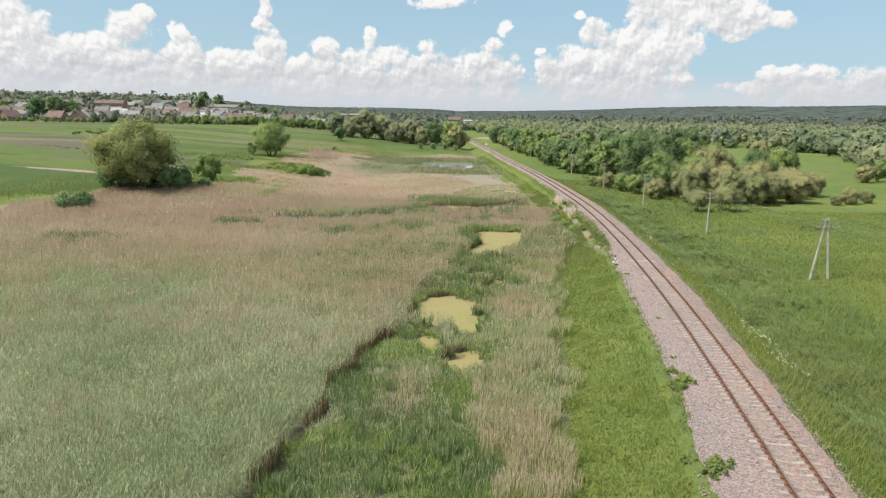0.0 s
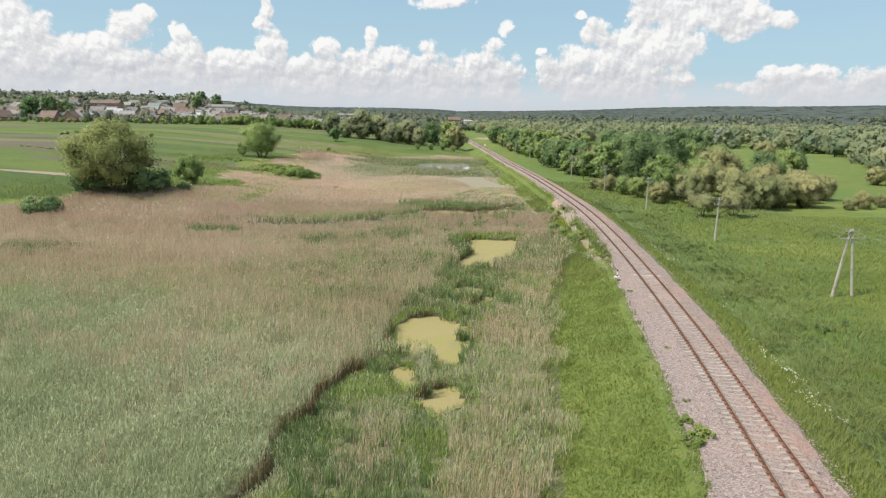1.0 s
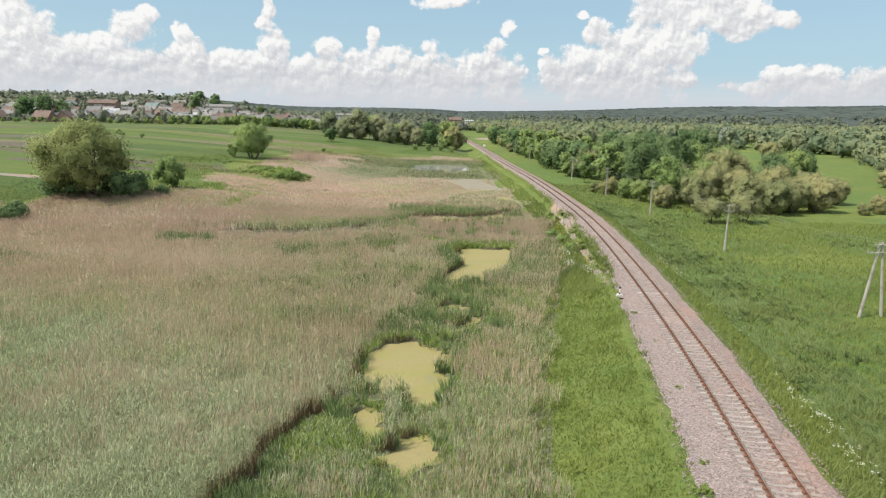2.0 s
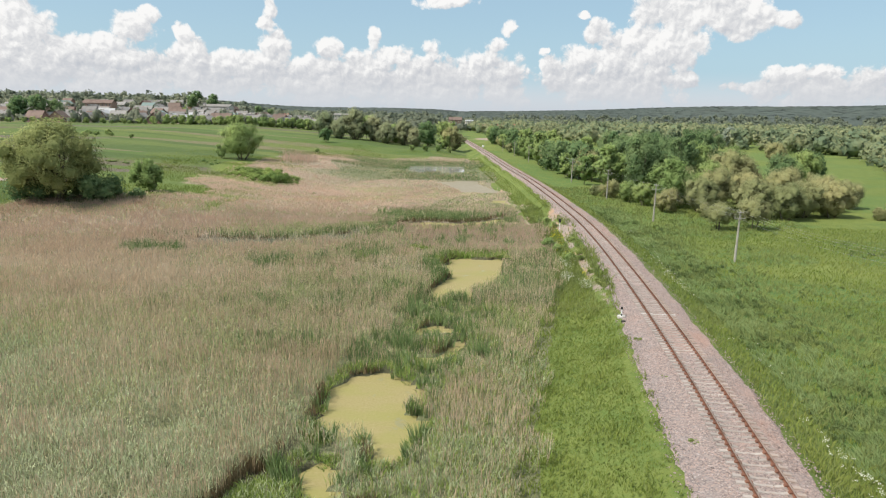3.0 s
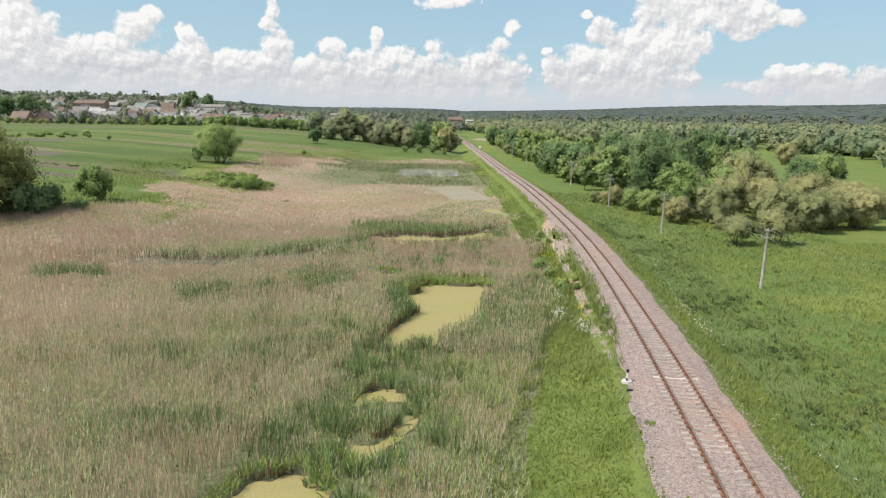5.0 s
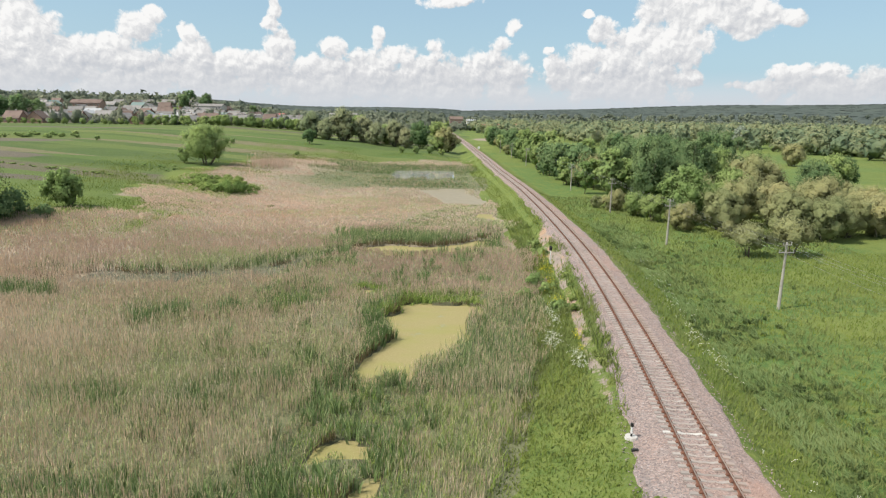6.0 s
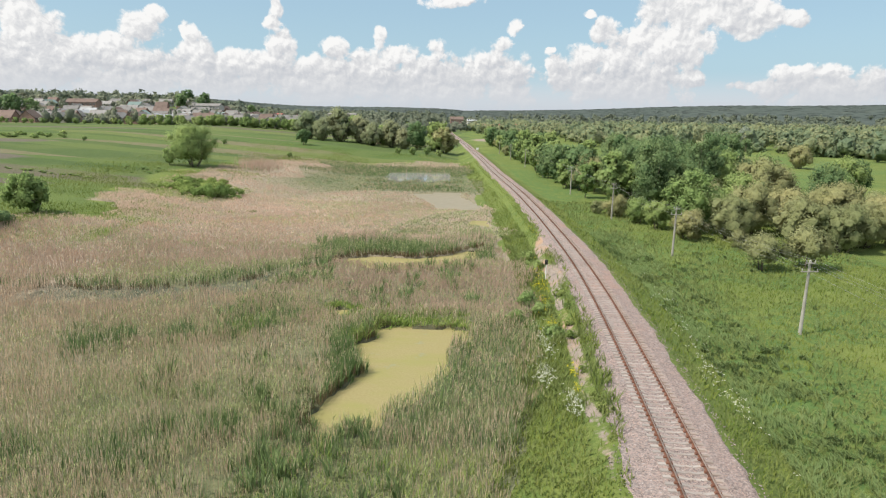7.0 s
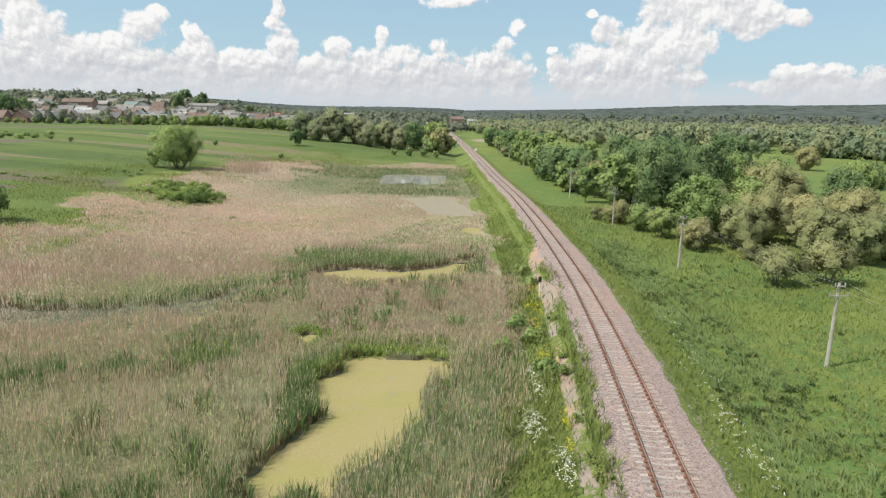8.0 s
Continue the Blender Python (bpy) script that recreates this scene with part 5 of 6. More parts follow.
def leaf_cloud(rng, centres, radii, count, size, squash=1.0, up=0.25):
    """Corner points of leaf-like facets over the outside of overlapping lumps."""
    centres, radii = np.asarray(centres, float), np.asarray(radii, float)
    pick = rng.choice(len(radii), count, p=radii ** 2 / (radii ** 2).sum())
    d = rng.normal(size=(count, 3))
    d[:, 2] += up
    d /= np.linalg.norm(d, axis=1)[:, None]
    p = centres[pick] + d * (radii[pick] * rng.uniform(0.55, 1.25, count))[:, None] * [1, 1, squash]
    nrm = d + rng.normal(scale=0.55, size=(count, 3))
    nrm /= np.linalg.norm(nrm, axis=1)[:, None]
    ref = rng.normal(size=(count, 3))
    u = np.cross(nrm, ref)
    u /= np.linalg.norm(u, axis=1)[:, None] + 1e-9
    v = np.cross(nrm, u)
    s = (size * rng.uniform(0.6, 1.35, count))[:, None]
    q = np.stack([p - u * s, p + u * s * 0.55 - v * s * 0.75, p + u * s * 0.45 + v * s * 0.85], 1)
    return q.reshape(-1, 3), np.repeat(d, 3, axis=0)


def ico(level):
    bm = bmesh.new()
    bmesh.ops.create_icosphere(bm, subdivisions=level, radius=1.0)
    v = np.array([w.co for w in bm.verts])
    f = np.array([[w.index for w in g.verts] for g in bm.faces])
    bm.free()
    return v, f


ICO_1 = ico(1)


def crown_mesh(name, rng, centres, radii, leaves, size, mat, squash=1.0, core=0.62, dome=0.65):
    q, d = leaf_cloud(rng, centres, radii, leaves, size, squash)
    middle = np.average(centres, axis=0, weights=np.asarray(radii) ** 2)
    middle = middle - [0, 0, 0.35 * (middle[2] - np.min(np.asarray(centres)[:, 2]))]
    whole = q - middle
    whole /= np.linalg.norm(whole, axis=1)[:, None] + 1e-9
    V, F, S, D = [q], [np.arange(len(q))], [np.full(leaves, 3)], [d * (1 - dome) + whole * dome]
    base = len(q)
    for c, r in zip(centres, radii):
        v = ICO_1[0] * (r * core * rng.uniform(0.7, 1.0, (len(ICO_1[0]), 1))) * [1, 1, squash] + c
        out = v - middle
        out /= np.linalg.norm(out, axis=1)[:, None] + 1e-9
        V.append(v), F.append(ICO_1[1].ravel() + base), S.append(np.full(len(ICO_1[1]), 3)), D.append(ICO_1[0] * (1 - dome) + out * dome)
        base += len(v)
    return mesh_of(name, np.concatenate(V), np.concatenate(F), np.concatenate(S), mat, attributes={"bough": np.concatenate(D)})


def make_tree(kind, seed, height, spread_, mat, leaves, size, label, trunk=0.35, low=0.3, lumps=14, stems=1, category="tree", group="", dome=0.65):
    """A tree or shrub at the origin: trunk, limbs and a crown of many small leaves in uneven lumps."""
    rng = np.random.RandomState(seed)
    thing = tagged(new(kind), label, category, group)
    c_low, c_high = height * low, height
    mid, half = (c_low + c_high) / 2, (c_high - c_low) / 2
    centres, radii = [], []
    for i in range(lumps):
        t = (i + 0.5) / lumps
        zz = -1 + 2 * t
        rim = math.sqrt(max(0.05, 1 - zz * zz)) * (1.0 if zz < 0.2 else 0.9)
        a = i * 2.4 + rng.uniform(-0.5, 0.5)
        r = min(half, spread_) * (rng.uniform(0.20, 0.42) if half > 0.55 * spread_ else rng.uniform(0.45, 0.85))
        k = rng.uniform(0.45, 0.85) * rim
        centres.append((math.cos(a) * spread_ * k, math.sin(a) * spread_ * k, mid + zz * half * 0.74 + rng.uniform(-0.1, 0.1) * half))
        radii.append(r)
    centres.append((0, 0, mid)), radii.append(min(half, spread_) * 0.5)
    ob = new("crown", crown_mesh("crown", rng, np.array(centres), np.array(radii), leaves, size, mat, 1.0, 0.80 if dome > 0.7 else 0.66, dome))
    ob.parent = thing
    bm = bmesh.new()
    for sidx in range(stems):
        ox = 0 if stems == 1 else rng.uniform(-0.25, 0.25) * spread_
        oy = 0 if stems == 1 else rng.uniform(-0.25, 0.25) * spread_
        fork = Vector((ox * 1.6, oy * 1.6, c_low + half * 0.35))
        rod(bm, (ox * 0.5, oy * 0.5, -0.4), fork, trunk, trunk * 0.6, 8)
        for j in range(4):
            c = centres[int(rng.randint(len(centres)))]
            rod(bm, fork, Vector(c), trunk * 0.5, trunk * 0.15, 6)
    part("trunk", bm, BARK, thing, smooth=True)
    return thing


def stand(tree, x, y, scale=1.0, turn=0.0, stretch=1.0, sink=0.1):
    z = float(ground_z(x, y)) - sink
    return copy_thing(tree, Matrix.LocRotScale((x, y, z), Euler((0, 0, turn)), (scale, scale, scale * stretch)))


def settle(tree, x, y, turn=0.0, sink=0.1):
    tree.matrix_basis = pose(x, y, float(ground_z(x, y)) - sink, 0, 0, math.degrees(turn))
    return tree


# single trees of the western meadow
settle(make_tree("willow_tree", 3, 13.6, 9.4, LEAF_WILLOW, 24000, 0.17, "large broad willow with a dense olive-green crown and dark lower limbs", 0.5, 0.08, 60, 4), -70, 116.5)
settle(make_tree("undergrowth", 4, 3.6, 5.0, LEAF_DARK, 2200, 0.24, "dark green undergrowth at the foot of the willow", 0.1, 0.02, 14, 3, "shrub"), -74.0, 116.5)
settle(make_tree("undergrowth", 5, 4.2, 5.2, LEAF_DARK, 2200, 0.24, "dark green undergrowth at the foot of the willow", 0.1, 0.02, 14, 3, "shrub"), -64.0, 118.5)
settle(make_tree("round_bush", 6, 6.2, 3.2, LEAF_MID, 3200, 0.24, "round dark green bush standing alone in the grass", 0.15, 0.06, 14, 2, "shrub"), -61, 130)
settle(make_tree("low_bush", 7, 2.6, 4.6, LEAF_DARK, 2200, 0.22, "low spreading grey-green bush among dry reeds", 0.08, 0.02, 14, 3, "shrub"), -72.3, 99.6)
settle(make_tree("round_bush", 8, 3.2, 3.6, LEAF_MID, 1500, 0.24, "low bush behind the dry reeds", 0.08, 0.03, 10, 2, "shrub"), -86, 138)
settle(make_tree("small_bush", 9, 1.6, 1.8, LEAF_DARK, 700, 0.18, "small dark bush at the meadow's edge", 0.06, 0.02, 8, 2, "shrub"), -58.5, 122)
settle(make_tree("field_tree", 10, 11.6, 7.6, LEAF_MID, 15000, 0.18, "round grey-green tree standing alone at the field's edge", 0.28, 0.05, 50, 4), -71.3, 209)
settle(make_tree("field_bush", 11, 4.4, 2.4, LEAF_MID, 1000, 0.3, "small bush beside the field tree", 0.1, 0.04, 8, 2, "shrub"), -77.5, 208)
settle(make_tree("field_tree", 12, 6.4, 3.3, LEAF_DARK, 1400, 0.35, "small dark tree standing alone in the field", 0.2, 0.16, 12, 1), -64.5, 299)
willow_shrub = make_tree("willow_shrub", 13, 2.3, 4.2, LEAF_BRIGHT, 4200, 0.14, "low spreading light green willow shrub among dry reeds", 0.08, 0.02, 16, 3, "shrub")
settle(willow_shrub, -46, 161)
for x, y, size in ((-50.5, 162, 0.9), (-54, 166, 1.0), (-49, 169, 1.05), (-56, 173, 0.9), (-52, 176, 0.95), (-45, 167, 0.8), (-58, 168, 0.6), (-42.5, 162.5, 0.5), (-60, 178, 0.7), (-35, 152, 0.25), (-38, 149, 0.22)):
    stand(willow_shrub, x, y, size, x * 1.7 + y, 0.68)

# ---- the woods east of the track ----
KINDS = {
    "dark": make_tree("alder_tree", 20, 12.0, 4.4, LEAF_DARK, 5200, 0.21, "tall dark green alder in the wood's edge", 0.22, 0.06, 26, 1, "tree", "trees of the wood"),
    "mid": make_tree("ash_tree", 21, 11.5, 4.2, LEAF_MID, 5200, 0.21, "green broadleaf tree in the wood's edge", 0.22, 0.06, 26, 1, "tree", "trees of the wood"),
    "slim": make_tree("young_poplar", 22, 13.0, 2.6, LEAF_DARK, 3800, 0.20, "slim dark young poplar in the thicket", 0.16, 0.05, 24, 1, "tree", "trees of the wood"),
    "olive": make_tree("olive_willow", 23, 7.4, 4.3, LEAF_OLIVE, 9500, 0.115, "rounded olive-green willow at the meadow's edge", 0.2, 0.04, 44, 3, "tree", "willows at the meadow", 0.85),
    "bush": make_tree("willow_bush", 24, 4.8, 3.0, LEAF_OLIVE, 5000, 0.12, "rounded olive-green willow bush at the meadow's edge", 0.1, 0.02, 14, 3, "shrub", "bushes at the meadow", 0.85),
    "green_bush": make_tree("green_bush", 25, 5.0, 2.8, LEAF_MID, 4000, 0.14, "rounded dark green bush at the meadow's edge", 0.1, 0.02, 14, 3, "shrub", "bushes at the meadow", 0.85),
    "far_dark": make_tree("alder_tree", 27, 12.0, 4.4, LEAF_DARK, 1300, 0.50, "dark green alder in the tree row along the line", 0.22, 0.02, 18, 1, "tree", "trees along the line"),
    "far_mid": make_tree("ash_tree", 28, 11.0, 4.4, LEAF_MID, 1300, 0.50, "green broadleaf tree in the row along the line", 0.22, 0.02, 18, 1, "tree", "trees along the line"),
    "far_slim": make_tree("young_poplar", 29, 13.0, 2.8, LEAF_MID, 1000, 0.46, "slim young poplar in the row along the line", 0.16, 0.02, 14, 1, "tree", "trees along the line"),
    "far_olive": make_tree("olive_willow", 32, 7.6, 4.4, LEAF_OLIVE, 1200, 0.46, "rounded olive-green willow in the tree row", 0.2, 0.0, 14, 2, "tree", "trees along the line", 0.85),
    "far_willow": make_tree("grey_willow", 34, 12.5, 6.8, LEAF_GREY, 2600, 0.40, "large grey-green willow standing before the village", 0.35, 0.02, 26, 3, "tree", "willows before the village", 0.85),
    "far_bush": make_tree("hedge_bush", 33, 4.8, 3.0, LEAF_MID, 800, 0.30, "rounded green hedge bush", 0.1, 0.02, 9, 2, "shrub", "hedge bushes", 0.85),
    "shrub_tree": make_tree("small_willow", 26, 4.2, 2.7, LEAF_OLIVE, 3600, 0.12, "small open olive willow on thin stems in the meadow", 0.09, 0.30, 12, 3, "tree", "small willows", 0.85),
}
settle(KINDS["far_dark"], 34, 212), settle(KINDS["far_mid"], 33, 224), settle(KINDS["far_slim"], 31, 236), settle(KINDS["far_olive"], 31, 248), settle(KINDS["far_bush"], 30, 203), settle(KINDS["far_willow"], -74, 344)
settle(KINDS["dark"], 46, 172), settle(KINDS["mid"], 40, 180), settle(KINDS["slim"], 55, 176)
settle(KINDS["olive"], 53, 131), settle(KINDS["bush"], 38.5, 134.5), settle(KINDS["green_bush"], 36.3, 143.5), settle(KINDS["shrub_tree"], 41.0, 116.4)
stand(KINDS["shrub_tree"], 46.8, 117.6, 1.12, 2.1)
stand(KINDS["green_bush"], 34.4, 149, 0.95, 1.3)
stand(KINDS["bush"], 32.6, 156, 0.9, 0.7), stand(KINDS["bush"], 29.6, 160, 0.55, 2.7)
for x, y, s, k in ((45, 136, 0.95, "olive"), (58, 129, 0.95, "olive"), (63, 133, 1.0, "olive"), (69, 134, 0.95, "olive"), (50, 141, 1.05, "olive"), (57, 143, 1.05, "olive"), (65, 144, 1.1, "olive"),
                   (71, 141, 0.9, "olive"), (46, 147, 0.95, "green_bush"), (41, 142, 1.0, "mid"), (76, 131, 0.5, "bush"), (80, 133, 0.75, "bush"), (85, 135, 0.6, "bush"), (74, 148, 0.9, "olive"),
                   (43.5, 129.5, 0.6, "bush"), (60, 150, 0.9, "olive"), (52, 150, 0.9, "mid"), (68, 152, 0.85, "olive"), (79, 146, 0.8, "olive"), (62, 164, 1.35, "olive"), (66, 167, 1.2, "olive")):
    tree_rng = random.Random(int(x * 7 + y))
    stand(KINDS[k], x, y, s * tree_rng.uniform(0.94, 1.08), tree_rng.uniform(0, 6.28), tree_rng.uniform(0.92, 1.1))
pick = random.Random(77)
GLADE = [(36, 158), (44, 152), (52, 156), (60, 158), (70, 160), (74, 170), (72, 186), (66, 200), (58, 214), (50, 224), (40, 226), (34, 200)]
for i in range(400):
    x, y = pick.uniform(34, 76), pick.uniform(152, 226)
    if i % 7 == 0 and inside(np.array([x]), np.array([y]), GLADE)[0]:
        k = pick.choice(["dark", "mid", "slim", "dark", "mid", "slim", "olive"])
        stand(KINDS[k], x, y, pick.uniform(0.9, 1.1), pick.uniform(0, 6.28), pick.uniform(1.08, 1.3))
for x, y, s, k in ((70, 156, 0.95, "dark"), (74, 160, 0.85, "mid"), (92, 188, 0.95, "mid"), (96, 191, 0.85, "dark"), (133.5, 289, 1.25, "olive"), (117, 186, 0.75, "olive"), (123, 189, 0.6, "mid"), (88, 178, 0.7, "olive")):
    stand(KINDS[k], x, y, s, x)
# the tree row beside the track further on
for i in range(64):
    y = 165 + i * 4.6
    s = pick.uniform(17, 34) if i % 2 else pick.uniform(16, 21)
    k = pick.choice(["far_dark", "far_mid", "far_slim", "far_olive", "far_bush", "far_mid"])
    stand(KINDS[k], float(track_x(y)) + s, y + pick.uniform(-2, 2), pick.uniform(0.7, 1.05), pick.uniform(0, 6.28), pick.uniform(0.9, 1.1))
for i in range(44):
    t = i / 44
    stand(KINDS["far_bush"], -134 + 58 * t + pick.uniform(-1, 1), 183 - 12 * t + pick.uniform(-0.7, 0.7), pick.uniform(0.16, 0.3), pick.uniform(0, 6.28), 0.4)
for i in range(16):
    stand(KINDS["far_bush"], pick.uniform(-84, -62), pick.uniform(182, 200), pick.uniform(0.12, 0.3), pick.uniform(0, 6.28), 0.6)
settle(make_tree("silver_willow", 31, 13.5, 6.5, LEAF_SILVER, 1500, 0.6, "large silver-leaved willow in the wood", 0.4, 0.1, 16, 2), 166, 418)
# willows and thickets west of the track, before the village
for x, y, s, k in ((-66, 338, 0.8, "far_willow"), (-58, 341, 1.15, "far_willow"), (-49, 346, 1.0, "far_willow"), (-42, 338, 0.85, "far_willow"), (-33, 343, 0.95, "far_willow"), (-27, 337, 0.7, "far_willow"),
                   (-20, 334, 1.25, "far_dark"), (-12, 331, 1.5, "far_bush"), (-7, 335, 1.75, "far_olive"), (-10, 341, 1.4, "far_mid"), (-25, 301, 0.6, "far_bush"), (-19, 299, 0.7, "far_bush"),
                   (-13, 300, 0.75, "far_bush"), (-8, 303, 0.6, "far_bush"), (-55, 356, 1.1, "far_slim"), (-52, 352, 1.2, "far_slim"), (-38, 354, 1.0, "far_mid"), (-70, 352, 0.9, "far_mid"), (-22, 352, 1.0, "far_mid")):
    stand(KINDS[k], x, y, s * pick.uniform(0.95, 1.05), pick.uniform(0, 6.28))
for i in range(44):
    x = -205 + i * 3.1 + pick.uniform(-1.5, 1.5)
    stand(KINDS["far_mid" if i % 3 else "far_bush"], x, 418 + pick.uniform(-4, 4), pick.uniform(0.5, 0.66), pick.uniform(0, 6.28))
for i in range(60):
    x = -330 + i * 4.8 + pick.uniform(-2.5, 2.5)
    tall = x > -165
    stand(KINDS[pick.choice(["far_mid", "far_bush", "far_mid"]) if tall else "far_bush"], x, 404 + (x + 250) * 0.09 + pick.uniform(-5, 5), pick.uniform(0.5, 0.72) if tall else pick.uniform(0.45, 0.85), pick.uniform(0, 6.28))
for x, y, s in ((-332, 472, 1.75), (-320, 476, 1.85), (-311, 482, 1.55), (-341, 478, 1.3), (-275, 640, 1.5), (-262, 655, 1.3), (-305, 722, 1.6), (-290, 730, 1.5), (-240, 735, 1.2), (-215, 700, 1.1)):
    stand(KINDS["far_dark"], x, y, s * 0.9, y)
for i in range(22):
    stand(KINDS["far_bush"], pick.gauss(-166, 9), pick.gauss(272, 5), pick.uniform(0.35, 0.6), pick.uniform(0, 6.28), 0.6)
for x, y, size in ((-135, 262, 0.4), (-146, 268, 0.3), (-92, 283, 0.45), (-60, 262, 0.4)):
    stand(KINDS["far_bush"], x, y, size, x)


def build_woodland(name, spots, mat, label, detail, seed):
    """Many crowns in one mesh, for woods that nobody could count."""
    rng = np.random.RandomState(seed)
    v0, f0 = ICO_1
    V, F, S, D, base = [], [], [], [], 0
    for x, y, z, r, h in spots:
        n, lumps, leaf = ((0, 0, 0), (26, 4, 0.34), (84, 7, 0.21))[detail]
        big = (1.0, 0.72, 0.60)[detail]
        v = v0 * rng.uniform(0.72, 1.15, (len(v0), 1)) * [r * big, r * big, h / 2 * big] + [x, y, z + h * 0.48]
        V.append(v), F.append(f0.ravel() + base), S.append(np.full(len(f0), 3)), D.append(v0 if detail else v0 * 0.35 + [0, 0, 1])
        base += len(v)
        if n:
            lump = rng.uniform(-1, 1, (lumps, 3)) * [r * 0.55, r * 0.55, h * 0.26] + [x, y, z + h * 0.55]
            q, d = leaf_cloud(rng, lump, r * rng.uniform(0.35, 0.6, lumps), n, r * leaf, 1.0, 0.4)
            whole = q - [x, y, z + h * 0.4]
            whole /= np.linalg.norm(whole, axis=1)[:, None] + 1e-9
            V.append(q), F.append(np.arange(len(q)) + base), S.append(np.full(n, 3)), D.append(d * 0.2 + whole * 0.8)
            base += len(q)
    me = mesh_of(name, np.concatenate(V), np.concatenate(F), np.concatenate(S), mat, attributes={"bough": np.concatenate(D)})
    return tagged(new(name, me), label, "woods", kind="stuff")


def wood_spots():
    rng = np.random.RandomState(90)
    edge = [(118, 150), (128, 190), (176, 288), (194, 335), (190, 368), (158, 402), (112, 424), (78, 436), (70, 540), (24, 560), (6, 640), (10, 900), (60, 1500), (1500, 1500), (1500, 100), (300, 60), (150, 90)]
    out = []
    while len(out) < 2100:
        d = 180 + 1100 * rng.rand(4000) ** 1.7
        a = np.radians(rng.uniform(0, 48, 4000))
        x, y = d * np.sin(a), d * np.cos(a)
        ok = inside(x, y, edge)
        for px, py in zip(x[ok], y[ok]):
            h = rng.uniform(6, 14)
            out.append((px, py, float(ground_z(px, py)) - 0.8, rng.uniform(3.4, 5.0) + h * 0.22, h))
    return out[:1900]


build_woodland("woodland", wood_spots(), LEAF_FAR, "mixed green and olive woodland beyond the meadow", 2, 91)


def village_trees():
    rng = np.random.RandomState(95)
    out = []
    for i in range(1050):
        y = 418 + 560 * rng.rand() ** 1.5
        x = rng.uniform(-0.85, -0.02) * y
        if -x < 30:
            continue
        out.append((x, y, float(ground_z(x, y)) - 0.5, rng.uniform(1.8, 3.8), rng.uniform(3, 7) + (6 if rng.rand() < 0.10 else 0)))
    for i in range(620):
        d, a = rng.uniform(690, 1300), np.radians(rng.uniform(-45, 3))
        x, y = d * np.sin(a), d * np.cos(a)
        out.append((x, y, float(ground_z(x, y)) - 0.5, rng.uniform(4, 8), rng.uniform(4, 8)))
    return out


build_woodland("village_trees", village_trees(), LEAF_FAR_HAZE, "garden trees and orchards between the village houses", 1, 96)


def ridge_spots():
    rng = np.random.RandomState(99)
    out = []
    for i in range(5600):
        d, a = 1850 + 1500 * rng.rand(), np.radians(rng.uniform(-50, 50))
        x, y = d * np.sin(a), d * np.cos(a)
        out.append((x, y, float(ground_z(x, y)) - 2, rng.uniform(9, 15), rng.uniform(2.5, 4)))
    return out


build_woodland("ridge_forest", ridge_spots(), LEAF_RIDGE_HAZE, "dark forest on the hills along the horizon", 0, 100)



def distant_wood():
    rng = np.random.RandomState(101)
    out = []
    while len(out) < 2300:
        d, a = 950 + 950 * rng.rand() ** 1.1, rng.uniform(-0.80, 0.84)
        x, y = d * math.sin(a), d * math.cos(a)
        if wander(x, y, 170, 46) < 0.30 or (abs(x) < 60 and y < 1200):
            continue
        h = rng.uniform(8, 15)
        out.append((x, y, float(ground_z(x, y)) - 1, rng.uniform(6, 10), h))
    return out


build_woodland("distant_wood", distant_wood(), LEAF_FAR_HAZE, "green woods far across the plain, haze greyed into their leaf colour", 1, 102)

# ---- the village ----


def make_house(seed, w, d, h, rise, wall, roof, label, storeys=1):
    rng = random.Random(seed)
    house = tagged(new("house"), label, "house", "houses of the village")
    bm = bmesh.new()
    box(bm, -w / 2, w / 2, -d / 2, d / 2, -1.5, h)
    for sx in (-1, 1):
        g = [bm.verts.new((sx * w / 2, -d / 2, h)), bm.verts.new((sx * w / 2, d / 2, h)), bm.verts.new((sx * w / 2, 0, h + rise * 0.97))]
        bm.faces.new(g)
    part("wall", bm, wall, house)
    bm = bmesh.new()
    o, t = 0.5, 0.18
    for sy in (-1, 1):
        a, b = Vector((0, sy * (d / 2 + o), h - rise * o / (d / 2))), Vector((0, 0, h + rise))
        vs = []
        for sx in (-1, 1):
            for p in (a, b, b + UP * t, a + UP * t):
                vs.append(bm.verts.new(p + Vector((sx * (w / 2 + o), 0, 0))))
        for f in ((0, 1, 2, 3), (7, 6, 5, 4), (0, 4, 5, 1), (1, 5, 6, 2), (2, 6, 7, 3), (3, 7, 4, 0)):
            bm.faces.new([vs[i] for i in f])
    bmesh.ops.recalc_face_normals(bm, faces=bm.faces)
    top = part("roof", bm, roof, house)
    part("chimney", box(bmesh.new(), w * 0.18, w * 0.18 + 0.6, 0.3, 0.9, h + rise * 0.5, h + rise + 0.7), PLASTER[3], top)
    n = max(2, int(w / 3.2))
    for lev in range(storeys):
        for i in range(n):
            x = -w / 2 + w * (i + 0.5) / n
            win = part("window", box(bmesh.new(), x - 0.62, x + 0.62, -d / 2 - 0.05, -d / 2 - 0.003, 0.9 + lev * 3, 2.3 + lev * 3), WHITE_PAINT, house)
            part("pane", box(bmesh.new(), x - 0.5, x + 0.5, -d / 2 - 0.065, -d / 2 - 0.052, 1.0 + lev * 3, 2.2 + lev * 3), PANE, win)
    return house


